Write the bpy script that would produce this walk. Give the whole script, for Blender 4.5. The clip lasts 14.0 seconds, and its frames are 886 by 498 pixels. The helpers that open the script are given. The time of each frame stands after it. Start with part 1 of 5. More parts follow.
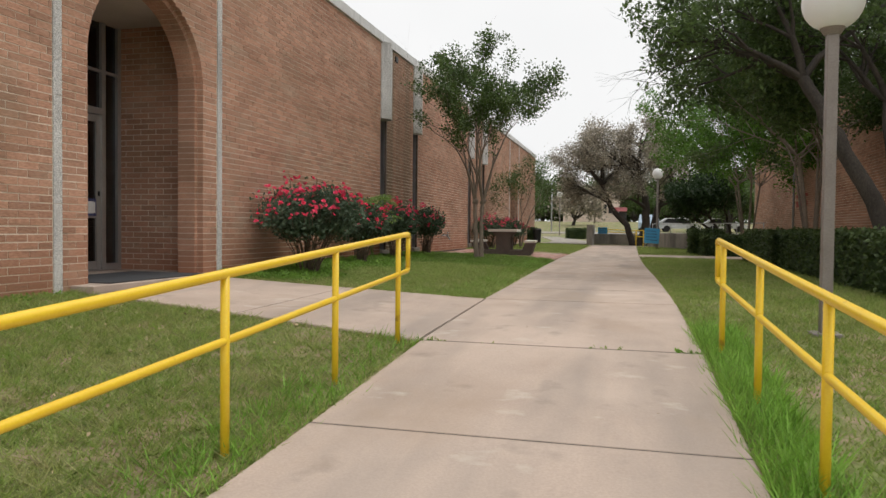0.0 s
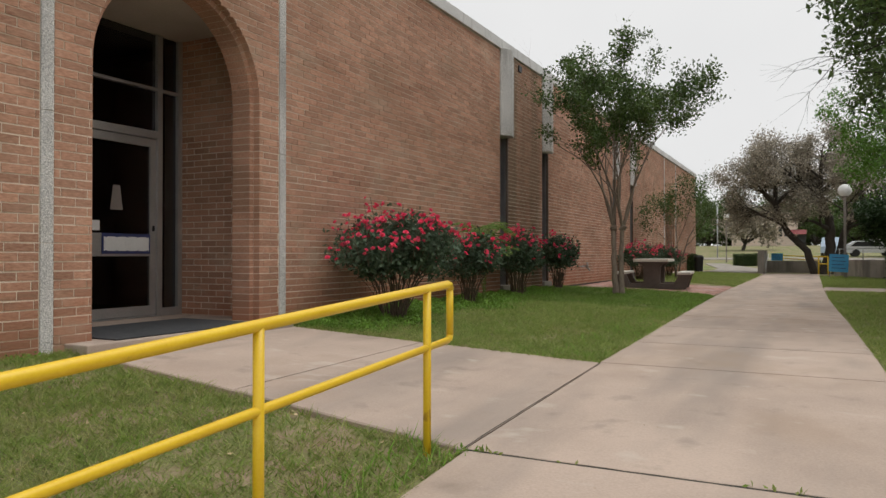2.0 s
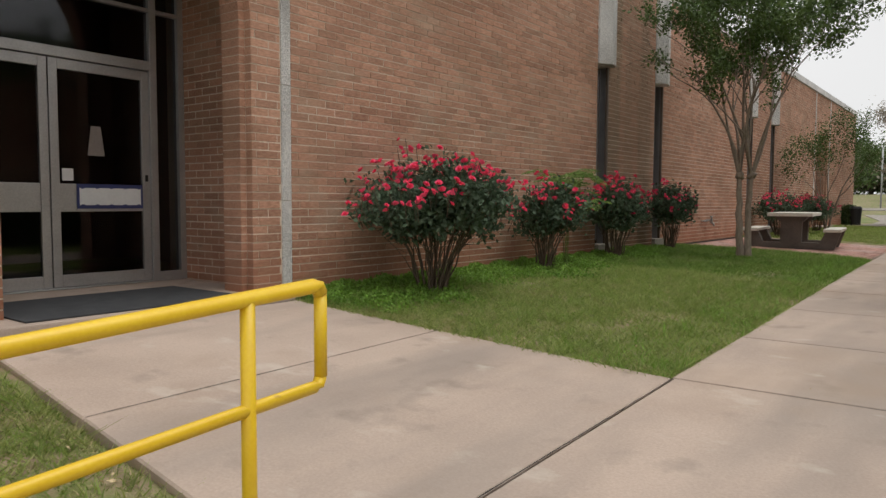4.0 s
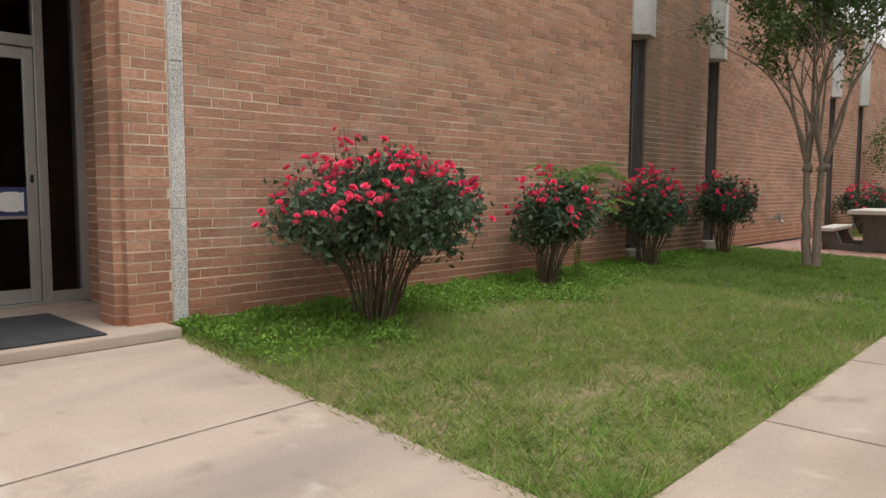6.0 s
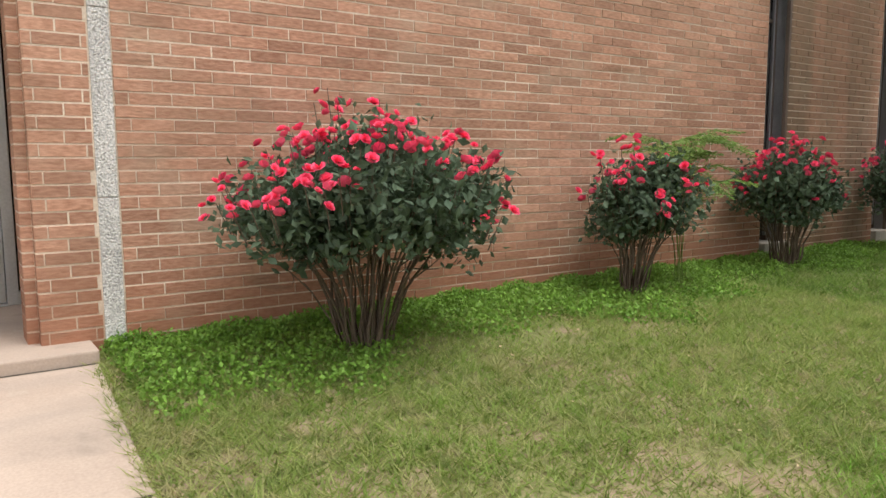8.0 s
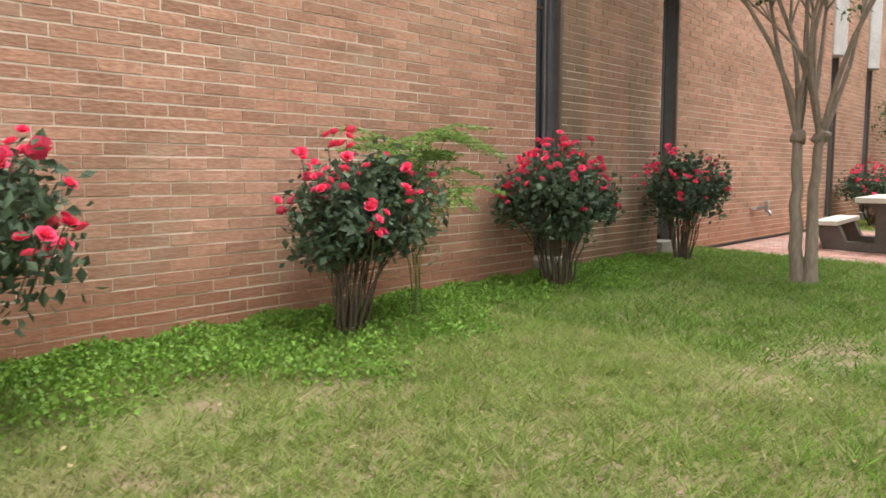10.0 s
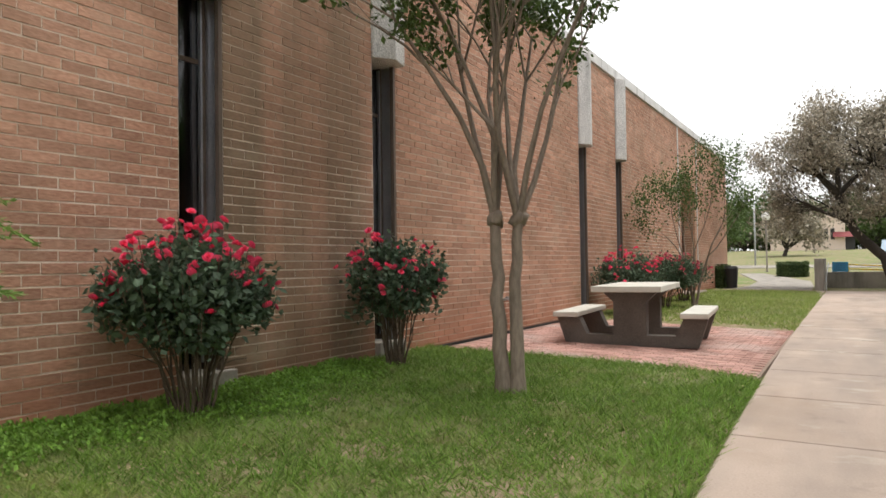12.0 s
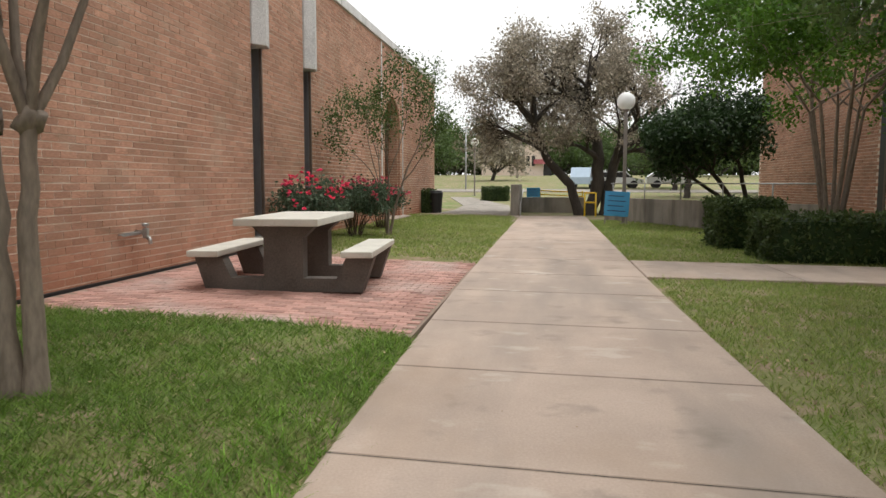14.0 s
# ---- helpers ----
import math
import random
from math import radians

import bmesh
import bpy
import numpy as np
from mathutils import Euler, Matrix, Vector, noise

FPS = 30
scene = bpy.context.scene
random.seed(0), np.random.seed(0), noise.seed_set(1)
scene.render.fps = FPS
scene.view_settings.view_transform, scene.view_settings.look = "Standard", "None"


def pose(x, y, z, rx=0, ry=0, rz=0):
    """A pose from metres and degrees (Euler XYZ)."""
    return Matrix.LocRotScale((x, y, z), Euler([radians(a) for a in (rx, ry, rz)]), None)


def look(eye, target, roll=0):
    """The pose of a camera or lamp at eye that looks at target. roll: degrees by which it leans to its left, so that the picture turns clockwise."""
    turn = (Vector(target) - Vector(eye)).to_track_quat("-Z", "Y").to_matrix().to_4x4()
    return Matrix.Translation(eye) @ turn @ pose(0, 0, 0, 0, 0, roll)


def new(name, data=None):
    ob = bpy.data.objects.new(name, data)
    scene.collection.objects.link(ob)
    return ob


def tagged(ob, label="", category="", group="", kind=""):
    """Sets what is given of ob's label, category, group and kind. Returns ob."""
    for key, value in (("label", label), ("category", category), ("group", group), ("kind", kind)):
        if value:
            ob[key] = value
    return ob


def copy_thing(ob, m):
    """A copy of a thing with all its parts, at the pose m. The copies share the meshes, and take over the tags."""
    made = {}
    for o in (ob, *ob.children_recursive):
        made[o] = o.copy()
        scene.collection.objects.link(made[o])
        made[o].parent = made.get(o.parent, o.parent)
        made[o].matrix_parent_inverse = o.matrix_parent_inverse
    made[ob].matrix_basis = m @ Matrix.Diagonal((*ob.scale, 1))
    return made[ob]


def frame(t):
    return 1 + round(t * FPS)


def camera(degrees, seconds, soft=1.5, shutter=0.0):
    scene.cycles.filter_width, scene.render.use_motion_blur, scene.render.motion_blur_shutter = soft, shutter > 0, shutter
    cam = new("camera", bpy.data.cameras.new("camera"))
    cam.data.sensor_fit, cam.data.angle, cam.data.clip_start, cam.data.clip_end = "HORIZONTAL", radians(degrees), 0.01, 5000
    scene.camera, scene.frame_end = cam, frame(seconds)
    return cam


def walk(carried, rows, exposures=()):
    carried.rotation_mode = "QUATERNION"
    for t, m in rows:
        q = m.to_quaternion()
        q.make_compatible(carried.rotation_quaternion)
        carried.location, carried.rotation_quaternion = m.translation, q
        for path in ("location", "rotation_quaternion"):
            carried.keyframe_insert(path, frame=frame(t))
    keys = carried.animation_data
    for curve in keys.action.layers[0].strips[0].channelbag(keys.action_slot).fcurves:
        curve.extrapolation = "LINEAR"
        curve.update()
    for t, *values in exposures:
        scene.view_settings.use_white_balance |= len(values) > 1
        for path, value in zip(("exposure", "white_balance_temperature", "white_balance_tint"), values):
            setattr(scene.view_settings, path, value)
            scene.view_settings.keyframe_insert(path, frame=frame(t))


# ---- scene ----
cam = camera(62.9, 14.0, soft=1.45, shutter=0.12)
PATH = [
    (0, (0.011, -0.417, 1.316), (-0.494, 1.518, 1.262), 0.6),
    (0.5, (0.001, 0.266, 1.333), (-0.7, 2.139, 1.301), -0.3),
    (1, (-0.037, 0.851, 1.364), (-0.923, 2.644, 1.348), -0.3),
    (1.5, (-0.014, 1.43, 1.418), (-0.821, 3.26, 1.428), 0.4),
    (2, (-0.018, 2.004, 1.444), (-0.928, 3.785, 1.461), -0.0),
    (2.5, (-0.04, 2.587, 1.486), (-1.043, 4.316, 1.42), 0.8),
    (2.7, (-0.034, 2.824, 1.481), (-1.07, 4.532, 1.388), 0.7),
    (4.8, (-0.295, 5.156, 1.681), (-1.551, 6.706, 1.539), 0.2),
    (5, (-0.275, 5.375, 1.724), (-1.525, 6.929, 1.567), 0.3),
    (5.5, (-0.325, 5.9, 1.749), (-1.609, 7.429, 1.628), -0.3),
    (6, (-0.444, 6.407, 1.727), (-1.814, 7.854, 1.558), 0.3),
    (6.5, (-0.496, 6.915, 1.722), (-1.994, 8.215, 1.466), -0.4),
    (7, (-0.593, 7.389, 1.733), (-2.192, 8.558, 1.458), -0.7),
    (7.2, (-0.658, 7.581, 1.775), (-2.247, 8.762, 1.492), 0.0),
    (9.3, (-1.4, 9.425, 1.66), (-3.128, 10.425, 1.54), -1.1),
    (9.5, (-1.404, 9.615, 1.665), (-3.052, 10.741, 1.534), -0.7),
    (10, (-1.477, 10.161, 1.683), (-2.846, 11.603, 1.477), -0.1),
    (10.5, (-1.496, 10.68, 1.739), (-2.688, 12.286, 1.733), -0.8),
    (11, (-1.451, 11.211, 1.744), (-2.401, 12.953, 1.995), -1.2),
    (11.5, (-1.346, 11.732, 1.732), (-2.296, 13.47, 2.01), -1.3),
    (12, (-1.27, 12.234, 1.664), (-2.255, 13.974, 1.706), -0.8),
    (12.5, (-1.208, 12.813, 1.67), (-1.904, 14.683, 1.526), -1.1),
    (13, (-1.132, 13.312, 1.693), (-1.664, 15.228, 1.481), -1.6),
    (13.5, (-1.088, 13.821, 1.721), (-1.437, 15.773, 1.465), 0.0),
    (14, (-1.02, 14.38, 1.718), (-1.312, 16.35, 1.537), 0.1),
]
EXPOSURES = [(0.0, 0.12), (1.5, -0.05), (2.7, -0.1), (5.0, 0.14), (6.0, 0.38), (7.0, 0.68), (9.5, 1.15), (10.0, 1.22), (10.5, 1.27), (11.0, 1.25), (11.5, 0.8), (12.0, 0.68), (12.5, 0.72), (13.0, 0.74), (13.5, 0.68), (14.0, 0.45)]
walk(cam, [(t, look(eye, target, roll)) for t, eye, target, roll in PATH], EXPOSURES)

# ---- sky and sun: bright overcast ----
world = bpy.data.worlds.new("overcast_sky")
scene.world = world
world.use_nodes = True
wn, wl = world.node_tree.nodes, world.node_tree.links
wn.clear()
sky = wn.new("ShaderNodeTexSky")
sky.sky_type, sky.sun_disc = "NISHITA", False
sky.sun_elevation, sky.sun_rotation = radians(58), radians(120)
sky.dust_density = 4.0
grey = wn.new("ShaderNodeHueSaturation")
grey.inputs["Saturation"].default_value = 0.12
cloud = wn.new("ShaderNodeTexNoise")
cloud.inputs["Scale"].default_value, cloud.inputs["Detail"].default_value = 1.6, 4.0
cramp = wn.new("ShaderNodeValToRGB")
cramp.color_ramp.elements[0].position, cramp.color_ramp.elements[0].color = 0.3, (8.7, 8.75, 8.8, 1)
cramp.color_ramp.elements[1].position, cramp.color_ramp.elements[1].color = 0.75, (10.2, 10.15, 10.1, 1)
smix = wn.new("ShaderNodeMix")
smix.data_type = "RGBA"
smix.inputs[0].default_value = 0.85
back = wn.new("ShaderNodeBackground")
back.inputs["Strength"].default_value = 0.1
wout = wn.new("ShaderNodeOutputWorld")
wl.new(sky.outputs[0], grey.inputs["Color"])
wl.new(grey.outputs[0], smix.inputs[6])
wl.new(cloud.outputs[0], cramp.inputs[0])
wl.new(cramp.outputs[0], smix.inputs[7])
wl.new(smix.outputs[2], back.inputs["Color"])
wl.new(back.outputs[0], wout.inputs[0])
sun_data = bpy.data.lights.new("sun", "SUN")
sun_data.energy, sun_data.angle, sun_data.color = 1.5, radians(40), (1.0, 0.97, 0.92)
sun = new("sun", sun_data)
sun.matrix_world = look((9, 14, 36), (0, 6, 0))


# ---- materials ----
def material(name, c1, c2, rough=0.8, s1=2.0, s2=40.0, bump=0.3, dist=0.01, metal=0.0, spec=0.4, rand=0.0, island=0.0, w2=0.5, stretch=None):
    """Two-scale mottled surface with relief. Returns the material; its colour node is called tint."""
    m = bpy.data.materials.new(name)
    m.use_nodes = True
    nt = m.node_tree
    n, l = nt.nodes, nt.links
    b = n["Principled BSDF"]
    b.inputs["Roughness"].default_value, b.inputs["Metallic"].default_value = rough, metal
    b.inputs["Specular IOR Level"].default_value = spec
    geo = n.new("ShaderNodeNewGeometry")
    vec = geo.outputs["Position"]
    if stretch:
        mp = n.new("ShaderNodeMapping")
        mp.inputs["Scale"].default_value = stretch
        l.new(vec, mp.inputs["Vector"])
        vec = mp.outputs[0]
    a, f = n.new("ShaderNodeTexNoise"), n.new("ShaderNodeTexNoise")
    for t, s in ((a, s1), (f, s2)):
        l.new(vec, t.inputs["Vector"])
        t.inputs["Scale"].default_value, t.inputs["Detail"].default_value = s, 5.0
    mx = n.new("ShaderNodeMix")
    mx.inputs[0].default_value = w2
    l.new(a.outputs[0], mx.inputs[2])
    l.new(f.outputs[0], mx.inputs[3])
    ramp = n.new("ShaderNodeValToRGB")
    e = ramp.color_ramp.elements
    e[0].position, e[0].color = 0.35, (*c1, 1)
    e[1].position, e[1].color = 0.65, (*c2, 1)
    l.new(mx.outputs[0], ramp.inputs[0])
    hsv = n.new("ShaderNodeHueSaturation")
    hsv.name = "tint"
    l.new(ramp.outputs[0], hsv.inputs["Color"])
    src, amount = None, 0
    if rand:
        src, amount = n.new("ShaderNodeObjectInfo").outputs["Random"], rand
    if island:
        src, amount = geo.outputs["Random Per Island"], island
    if src:
        mr = n.new("ShaderNodeMapRange")
        mr.inputs[3].default_value, mr.inputs[4].default_value = 1 - amount, 1 + amount
        l.new(src, mr.inputs[0])
        l.new(mr.outputs[0], hsv.inputs["Value"])
    l.new(hsv.outputs[0], b.inputs["Base Color"])
    if bump:
        bp = n.new("ShaderNodeBump")
        bp.inputs["Strength"].default_value, bp.inputs["Distance"].default_value = bump, dist
        l.new(f.outputs[0], bp.inputs["Height"])
        l.new(bp.outputs[0], b.inputs["Normal"])
    return m


def over(m, colour, factor_socket):
    """Lay a stain colour over a material where the socket says."""
    n, l = m.node_tree.nodes, m.node_tree.links
    b = n["Principled BSDF"]
    old = b.inputs["Base Color"].links[0].from_socket
    mx = n.new("ShaderNodeMix")
    mx.data_type = "RGBA"
    l.new(factor_socket, mx.inputs[0])
    l.new(old, mx.inputs[6])
    mx.inputs[7].default_value = (*colour, 1)
    l.new(mx.outputs[2], b.inputs["Base Color"])


def field(m, axis, lo, hi, scale=(1, 1, 1), grow=0.0, strength=1.0):
    """A 0..1 socket that falls from 1 at lo to 0 at hi along an axis of the world, its edge broken by noise."""
    n, l = m.node_tree.nodes, m.node_tree.links
    geo = n.new("ShaderNodeNewGeometry")
    sep = n.new("ShaderNodeSeparateXYZ")
    l.new(geo.outputs["Position"], sep.inputs[0])
    mp = n.new("ShaderNodeMapping")
    mp.inputs["Scale"].default_value = scale
    l.new(geo.outputs["Position"], mp.inputs[0])
    nz = n.new("ShaderNodeTexNoise")
    nz.inputs["Scale"].default_value, nz.inputs["Detail"].default_value = 1.0, 4.0
    l.new(mp.outputs[0], nz.inputs["Vector"])
    ad = n.new("ShaderNodeMath")
    ad.operation = "MULTIPLY_ADD"
    l.new(nz.outputs[0], ad.inputs[0])
    ad.inputs[1].default_value = grow
    l.new(sep.outputs[axis], ad.inputs[2])
    mr = n.new("ShaderNodeMapRange")
    mr.inputs[1].default_value, mr.inputs[2].default_value = lo + grow / 2, hi + grow / 2
    mr.inputs[3].default_value, mr.inputs[4].default_value = strength, 0.0
    l.new(ad.outputs[0], mr.inputs[0])
    return mr.outputs[0]


def times(m, *sockets):
    n, l = m.node_tree.nodes, m.node_tree.links
    cur = sockets[0]
    for s in sockets[1:]:
        t = n.new("ShaderNodeMath")
        t.operation = "MULTIPLY"
        l.new(cur, t.inputs[0])
        l.new(s, t.inputs[1])
        cur = t.outputs[0]
    return cur


def patches(m, scale, lo, hi, strength=1.0):
    """Blotches: 1 where noise of that scale is above hi."""
    n, l = m.node_tree.nodes, m.node_tree.links
    geo = n.new("ShaderNodeNewGeometry")
    mp = n.new("ShaderNodeMapping")
    mp.inputs["Scale"].default_value = scale
    l.new(geo.outputs["Position"], mp.inputs[0])
    nz = n.new("ShaderNodeTexNoise")
    nz.inputs["Scale"].default_value, nz.inputs["Detail"].default_value = 1.0, 6.0
    l.new(mp.outputs[0], nz.inputs["Vector"])
    mr = n.new("ShaderNodeMapRange")
    mr.inputs[1].default_value, mr.inputs[2].default_value = lo, hi
    mr.inputs[3].default_value, mr.inputs[4].default_value = 0.0, strength
    l.new(nz.outputs[0], mr.inputs[0])
    return mr.outputs[0]


def leaf_material(name, c1, c2, rough=0.55, s1=1.5, through_light=0.25, island=0.35):
    """Foliage: each leaf its own shade, a little light coming through."""
    m = material(name, c1, c2, rough, s1, 9.0, 0, 0, 0, 0.3, 0, island)
    n, l = m.node_tree.nodes, m.node_tree.links
    b = n["Principled BSDF"]
    tr = n.new("ShaderNodeBsdfTranslucent")
    l.new(b.inputs["Base Color"].links[0].from_socket, tr.inputs["Color"])
    mx = n.new("ShaderNodeMixShader")
    mx.inputs[0].default_value = through_light
    l.new(b.outputs[0], mx.inputs[1])
    l.new(tr.outputs[0], mx.inputs[2])
    l.new(mx.outputs[0], n["Material Output"].inputs["Surface"])
    return m


def brick_material(name, rand, island):
    m = material(name, (0.31, 0.155, 0.1), (0.545, 0.32, 0.225), 0.9, 1.6, 60.0, 0.8, 0.006, 0, 0.25, rand, island, 0.62, (1, 0.3, 1))
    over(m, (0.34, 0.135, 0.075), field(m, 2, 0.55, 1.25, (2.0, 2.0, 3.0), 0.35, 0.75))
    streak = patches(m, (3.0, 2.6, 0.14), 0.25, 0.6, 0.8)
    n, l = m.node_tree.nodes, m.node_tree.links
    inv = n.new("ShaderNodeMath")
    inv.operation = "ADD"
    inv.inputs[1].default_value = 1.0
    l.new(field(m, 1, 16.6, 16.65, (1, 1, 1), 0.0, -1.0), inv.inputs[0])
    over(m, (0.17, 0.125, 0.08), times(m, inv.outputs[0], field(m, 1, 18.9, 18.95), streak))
    over(m, (0.5, 0.40, 0.30), patches(m, (1.2, 1.2, 2.5), 0.56, 0.72, 0.35))
    over(m, (0.25, 0.155, 0.1), patches(m, (0.7, 0.7, 1.1), 0.52, 0.72, 0.5))
    over(m, (0.2, 0.13, 0.085), patches(m, (6.0, 2.0, 14.0), 0.6, 0.72, 0.5))
    return m


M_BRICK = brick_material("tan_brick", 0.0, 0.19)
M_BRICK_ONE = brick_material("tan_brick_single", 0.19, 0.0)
M_MORTAR = material("mortar", (0.56, 0.465, 0.37), (0.84, 0.73, 0.61), 0.95, 2.2, 80, 0.3, 0.003)
over(M_MORTAR, (0.36, 0.25, 0.175), field(M_MORTAR, 2, 3.6, 2.5, (0.9, 0.9, 1.6), 0.9, 0.55))
over(M_MORTAR, (0.34, 0.235, 0.165), patches(M_MORTAR, (0.7, 0.7, 1.2), 0.5, 0.66, 0.35))
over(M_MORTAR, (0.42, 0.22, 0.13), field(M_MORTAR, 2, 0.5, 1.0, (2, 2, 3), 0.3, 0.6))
M_AGG = material("pebble_concrete", (0.36, 0.355, 0.35), (0.86, 0.84, 0.81), 0.85, 2.0, 75, 1.0, 0.02, w2=0.8)
over(M_AGG, (0.24, 0.23, 0.22), patches(M_AGG, (4, 4, 0.8), 0.5, 0.7, 0.5))
M_FASCIA = material("weathered_white_fascia", (0.52, 0.51, 0.5), (0.72, 0.71, 0.69), 0.7, 2.0, 30, 0.2, 0.004)
over(M_FASCIA, (0.2, 0.19, 0.17), patches(M_FASCIA, (3, 5, 0.7), 0.58, 0.75, 0.6))
M_PATH = material("worn_concrete", (0.392, 0.308, 0.252), (0.522, 0.416, 0.344), 0.88, 1.1, 70, 0.25, 0.004, rand=0.035, w2=0.4)
over(M_PATH, (0.235, 0.205, 0.18), patches(M_PATH, (1.3, 0.28, 1), 0.46, 0.7, 0.62))
over(M_PATH, (0.2, 0.17, 0.14), patches(M_PATH, (3.0, 3.0, 1), 0.6, 0.74, 0.5))
over(M_PATH, (0.34, 0.25, 0.18), patches(M_PATH, (0.9, 0.7, 1), 0.55, 0.7, 0.45))
over(M_PATH, (0.62, 0.57, 0.5), patches(M_PATH, (2.2, 3.2, 1), 0.62, 0.72, 0.4))
M_OLDCON = material("old_grey_concrete", (0.24, 0.215, 0.185), (0.38, 0.345, 0.3), 0.9, 1.5, 45, 0.35, 0.006, w2=0.4)
over(M_OLDCON, (0.10, 0.09, 0.08), patches(M_OLDCON, (2.5, 2.5, 0.35), 0.5, 0.68, 0.65))
M_SOIL = material("lawn_soil", (0.13, 0.155, 0.045), (0.24, 0.23, 0.1), 0.95, 0.6, 35, 0.7, 0.02)
over(M_SOIL, (0.33, 0.24, 0.17), patches(M_SOIL, (2.6, 2.6, 1), 0.5, 0.6, 0.85))
over(M_SOIL, (0.1, 0.2, 0.03), patches(M_SOIL, (0.35, 0.35, 1), 0.55, 0.68, 0.5))
M_YELLOW = material("yellow_rail_paint", (0.78, 0.50, 0.018), (0.84, 0.58, 0.03), 0.38, 6, 90, 0.12, 0.002, spec=0.5)
over(M_YELLOW, (0.42, 0.2, 0.03), patches(M_YELLOW, (9, 9, 9), 0.68, 0.74, 0.7))
M_ALU = material("brushed_aluminium", (0.45, 0.45, 0.45), (0.58, 0.58, 0.57), 0.42, 3, 60, 0.05, 0.001, metal=0.75)
# Bronze lining and bead: the grey sky sheen is painted into the colour.
M_SHEEN = material("bronze_sky_sheen", (0.3, 0.3, 0.32), (0.4, 0.4, 0.42), 0.3, 3, 50, 0.05, 0.001, metal=0.8)
M_BRONZE = material("brown_metal_frame", (0.10, 0.075, 0.06), (0.16, 0.12, 0.095), 0.55, 3, 50, 0.1, 0.002, metal=0.3)
# Near-black room colour: the dimness of the unlit insides is painted in.
M_ROOM = material("unlit_interior_dark", (0.03, 0.03, 0.032), (0.05, 0.048, 0.046), 0.8, 1.5, 20, 0, 0)
M_SOFFIT = material("plaster_soffit", (0.42, 0.37, 0.31), (0.5, 0.45, 0.39), 0.9, 2, 30, 0.1, 0.002)
M_MAT = material("black_rubber_mat", (0.03, 0.032, 0.036), (0.06, 0.062, 0.066), 0.85, 6, 160, 0.6, 0.004)
M_PAVER = material("pink_red_paver", (0.35, 0.185, 0.15), (0.5, 0.31, 0.26), 0.9, 1.6, 60, 0.4, 0.004, rand=0.25)
over(M_PAVER, (0.48, 0.4, 0.36), patches(M_PAVER, (1.1, 1.1, 1), 0.5, 0.7, 0.6))
M_PAVERS = material("pink_red_pavers", (0.35, 0.185, 0.15), (0.5, 0.31, 0.26), 0.9, 1.6, 60, 0.4, 0.004, island=0.25)
over(M_PAVERS, (0.48, 0.4, 0.36), patches(M_PAVERS, (1.1, 1.1, 1), 0.5, 0.7, 0.6))
M_JOINT = material("dirt_filled_joint", (0.03, 0.027, 0.022), (0.085, 0.075, 0.058), 0.95, 5, 90, 0.5, 0.004)
M_SAND = material("joint_sand", (0.22, 0.16, 0.12), (0.32, 0.24, 0.19), 0.95, 4, 80, 0.4, 0.004)
M_TOPCON = material("pale_cast_tabletop", (0.52, 0.5, 0.44), (0.66, 0.64, 0.57), 0.8, 3, 90, 0.3, 0.003)
over(M_TOPCON, (0.3, 0.28, 0.23), patches(M_TOPCON, (4, 4, 4), 0.6, 0.75, 0.5))
M_LEGCON = material("dark_cast_legs", (0.09, 0.08, 0.07), (0.16, 0.14, 0.122), 0.85, 3, 60, 0.4, 0.006)
M_SMOOTHBARK = material("smooth_grey_bark", (0.165, 0.13, 0.1), (0.31, 0.25, 0.2), 0.8, 5, 40, 0.4, 0.006, stretch=(1, 1, 0.3))
M_DARKBARK = material("dark_oak_bark", (0.035, 0.03, 0.026), (0.085, 0.072, 0.06), 0.95, 4, 50, 0.9, 0.02, stretch=(1, 1, 0.4))
M_STEM = material("rose_stem", (0.07, 0.05, 0.036), (0.16, 0.12, 0.085), 0.85, 6, 60, 0.4, 0.004)
M_ROSELEAF = leaf_material("rose_leaf", (0.05, 0.085, 0.05), (0.13, 0.185, 0.115), 0.6)
M_MYRTLE = leaf_material("myrtle_leaf", (0.055, 0.1, 0.028), (0.12, 0.18, 0.05), 0.45)
M_LIGHTLEAF = leaf_material("light_green_leaf", (0.075, 0.17, 0.02), (0.13, 0.26, 0.035), 0.5, through_light=0.35)
M_DARKLEAF = leaf_material("dark_green_leaf", (0.018, 0.042, 0.014), (0.04, 0.075, 0.022), 0.5)
M_OAKLEAF = leaf_material("grey_oak_leaf", (0.25, 0.22, 0.165), (0.41, 0.365, 0.29), 0.7, through_light=0.15)
M_OAKGREEN = leaf_material("oak_leaf", (0.055, 0.095, 0.03), (0.115, 0.17, 0.05), 0.5, through_light=0.4)
M_HEDGE = leaf_material("hedge_leaf", (0.04, 0.068, 0.022), (0.095, 0.135, 0.042), 0.55, 3.0)
M_FERN = leaf_material("feathery_leaf", (0.15, 0.25, 0.06), (0.25, 0.36, 0.1), 0.5, through_light=0.35)
M_COVER = leaf_material("ground_cover_leaf", (0.12, 0.245, 0.03), (0.235, 0.4, 0.068), 0.5, through_light=0.3)
M_GRASS = leaf_material("grass_blade", (0.2, 0.29, 0.055), (0.33, 0.42, 0.12), 0.6, 0.8, 0.5, 0.35)
over(M_GRASS, (0.5, 0.41, 0.23), patches(M_GRASS, (1.6, 1.6, 0.1), 0.53, 0.66, 0.65))
over(M_GRASS, (0.5, 0.39, 0.24), patches(M_GRASS, (6.0, 6.0, 0.1), 0.55, 0.62, 0.75))
over(M_GRASS, (0.1, 0.17, 0.035), patches(M_GRASS, (7.0, 7.0, 0.1), 0.54, 0.62, 0.75))
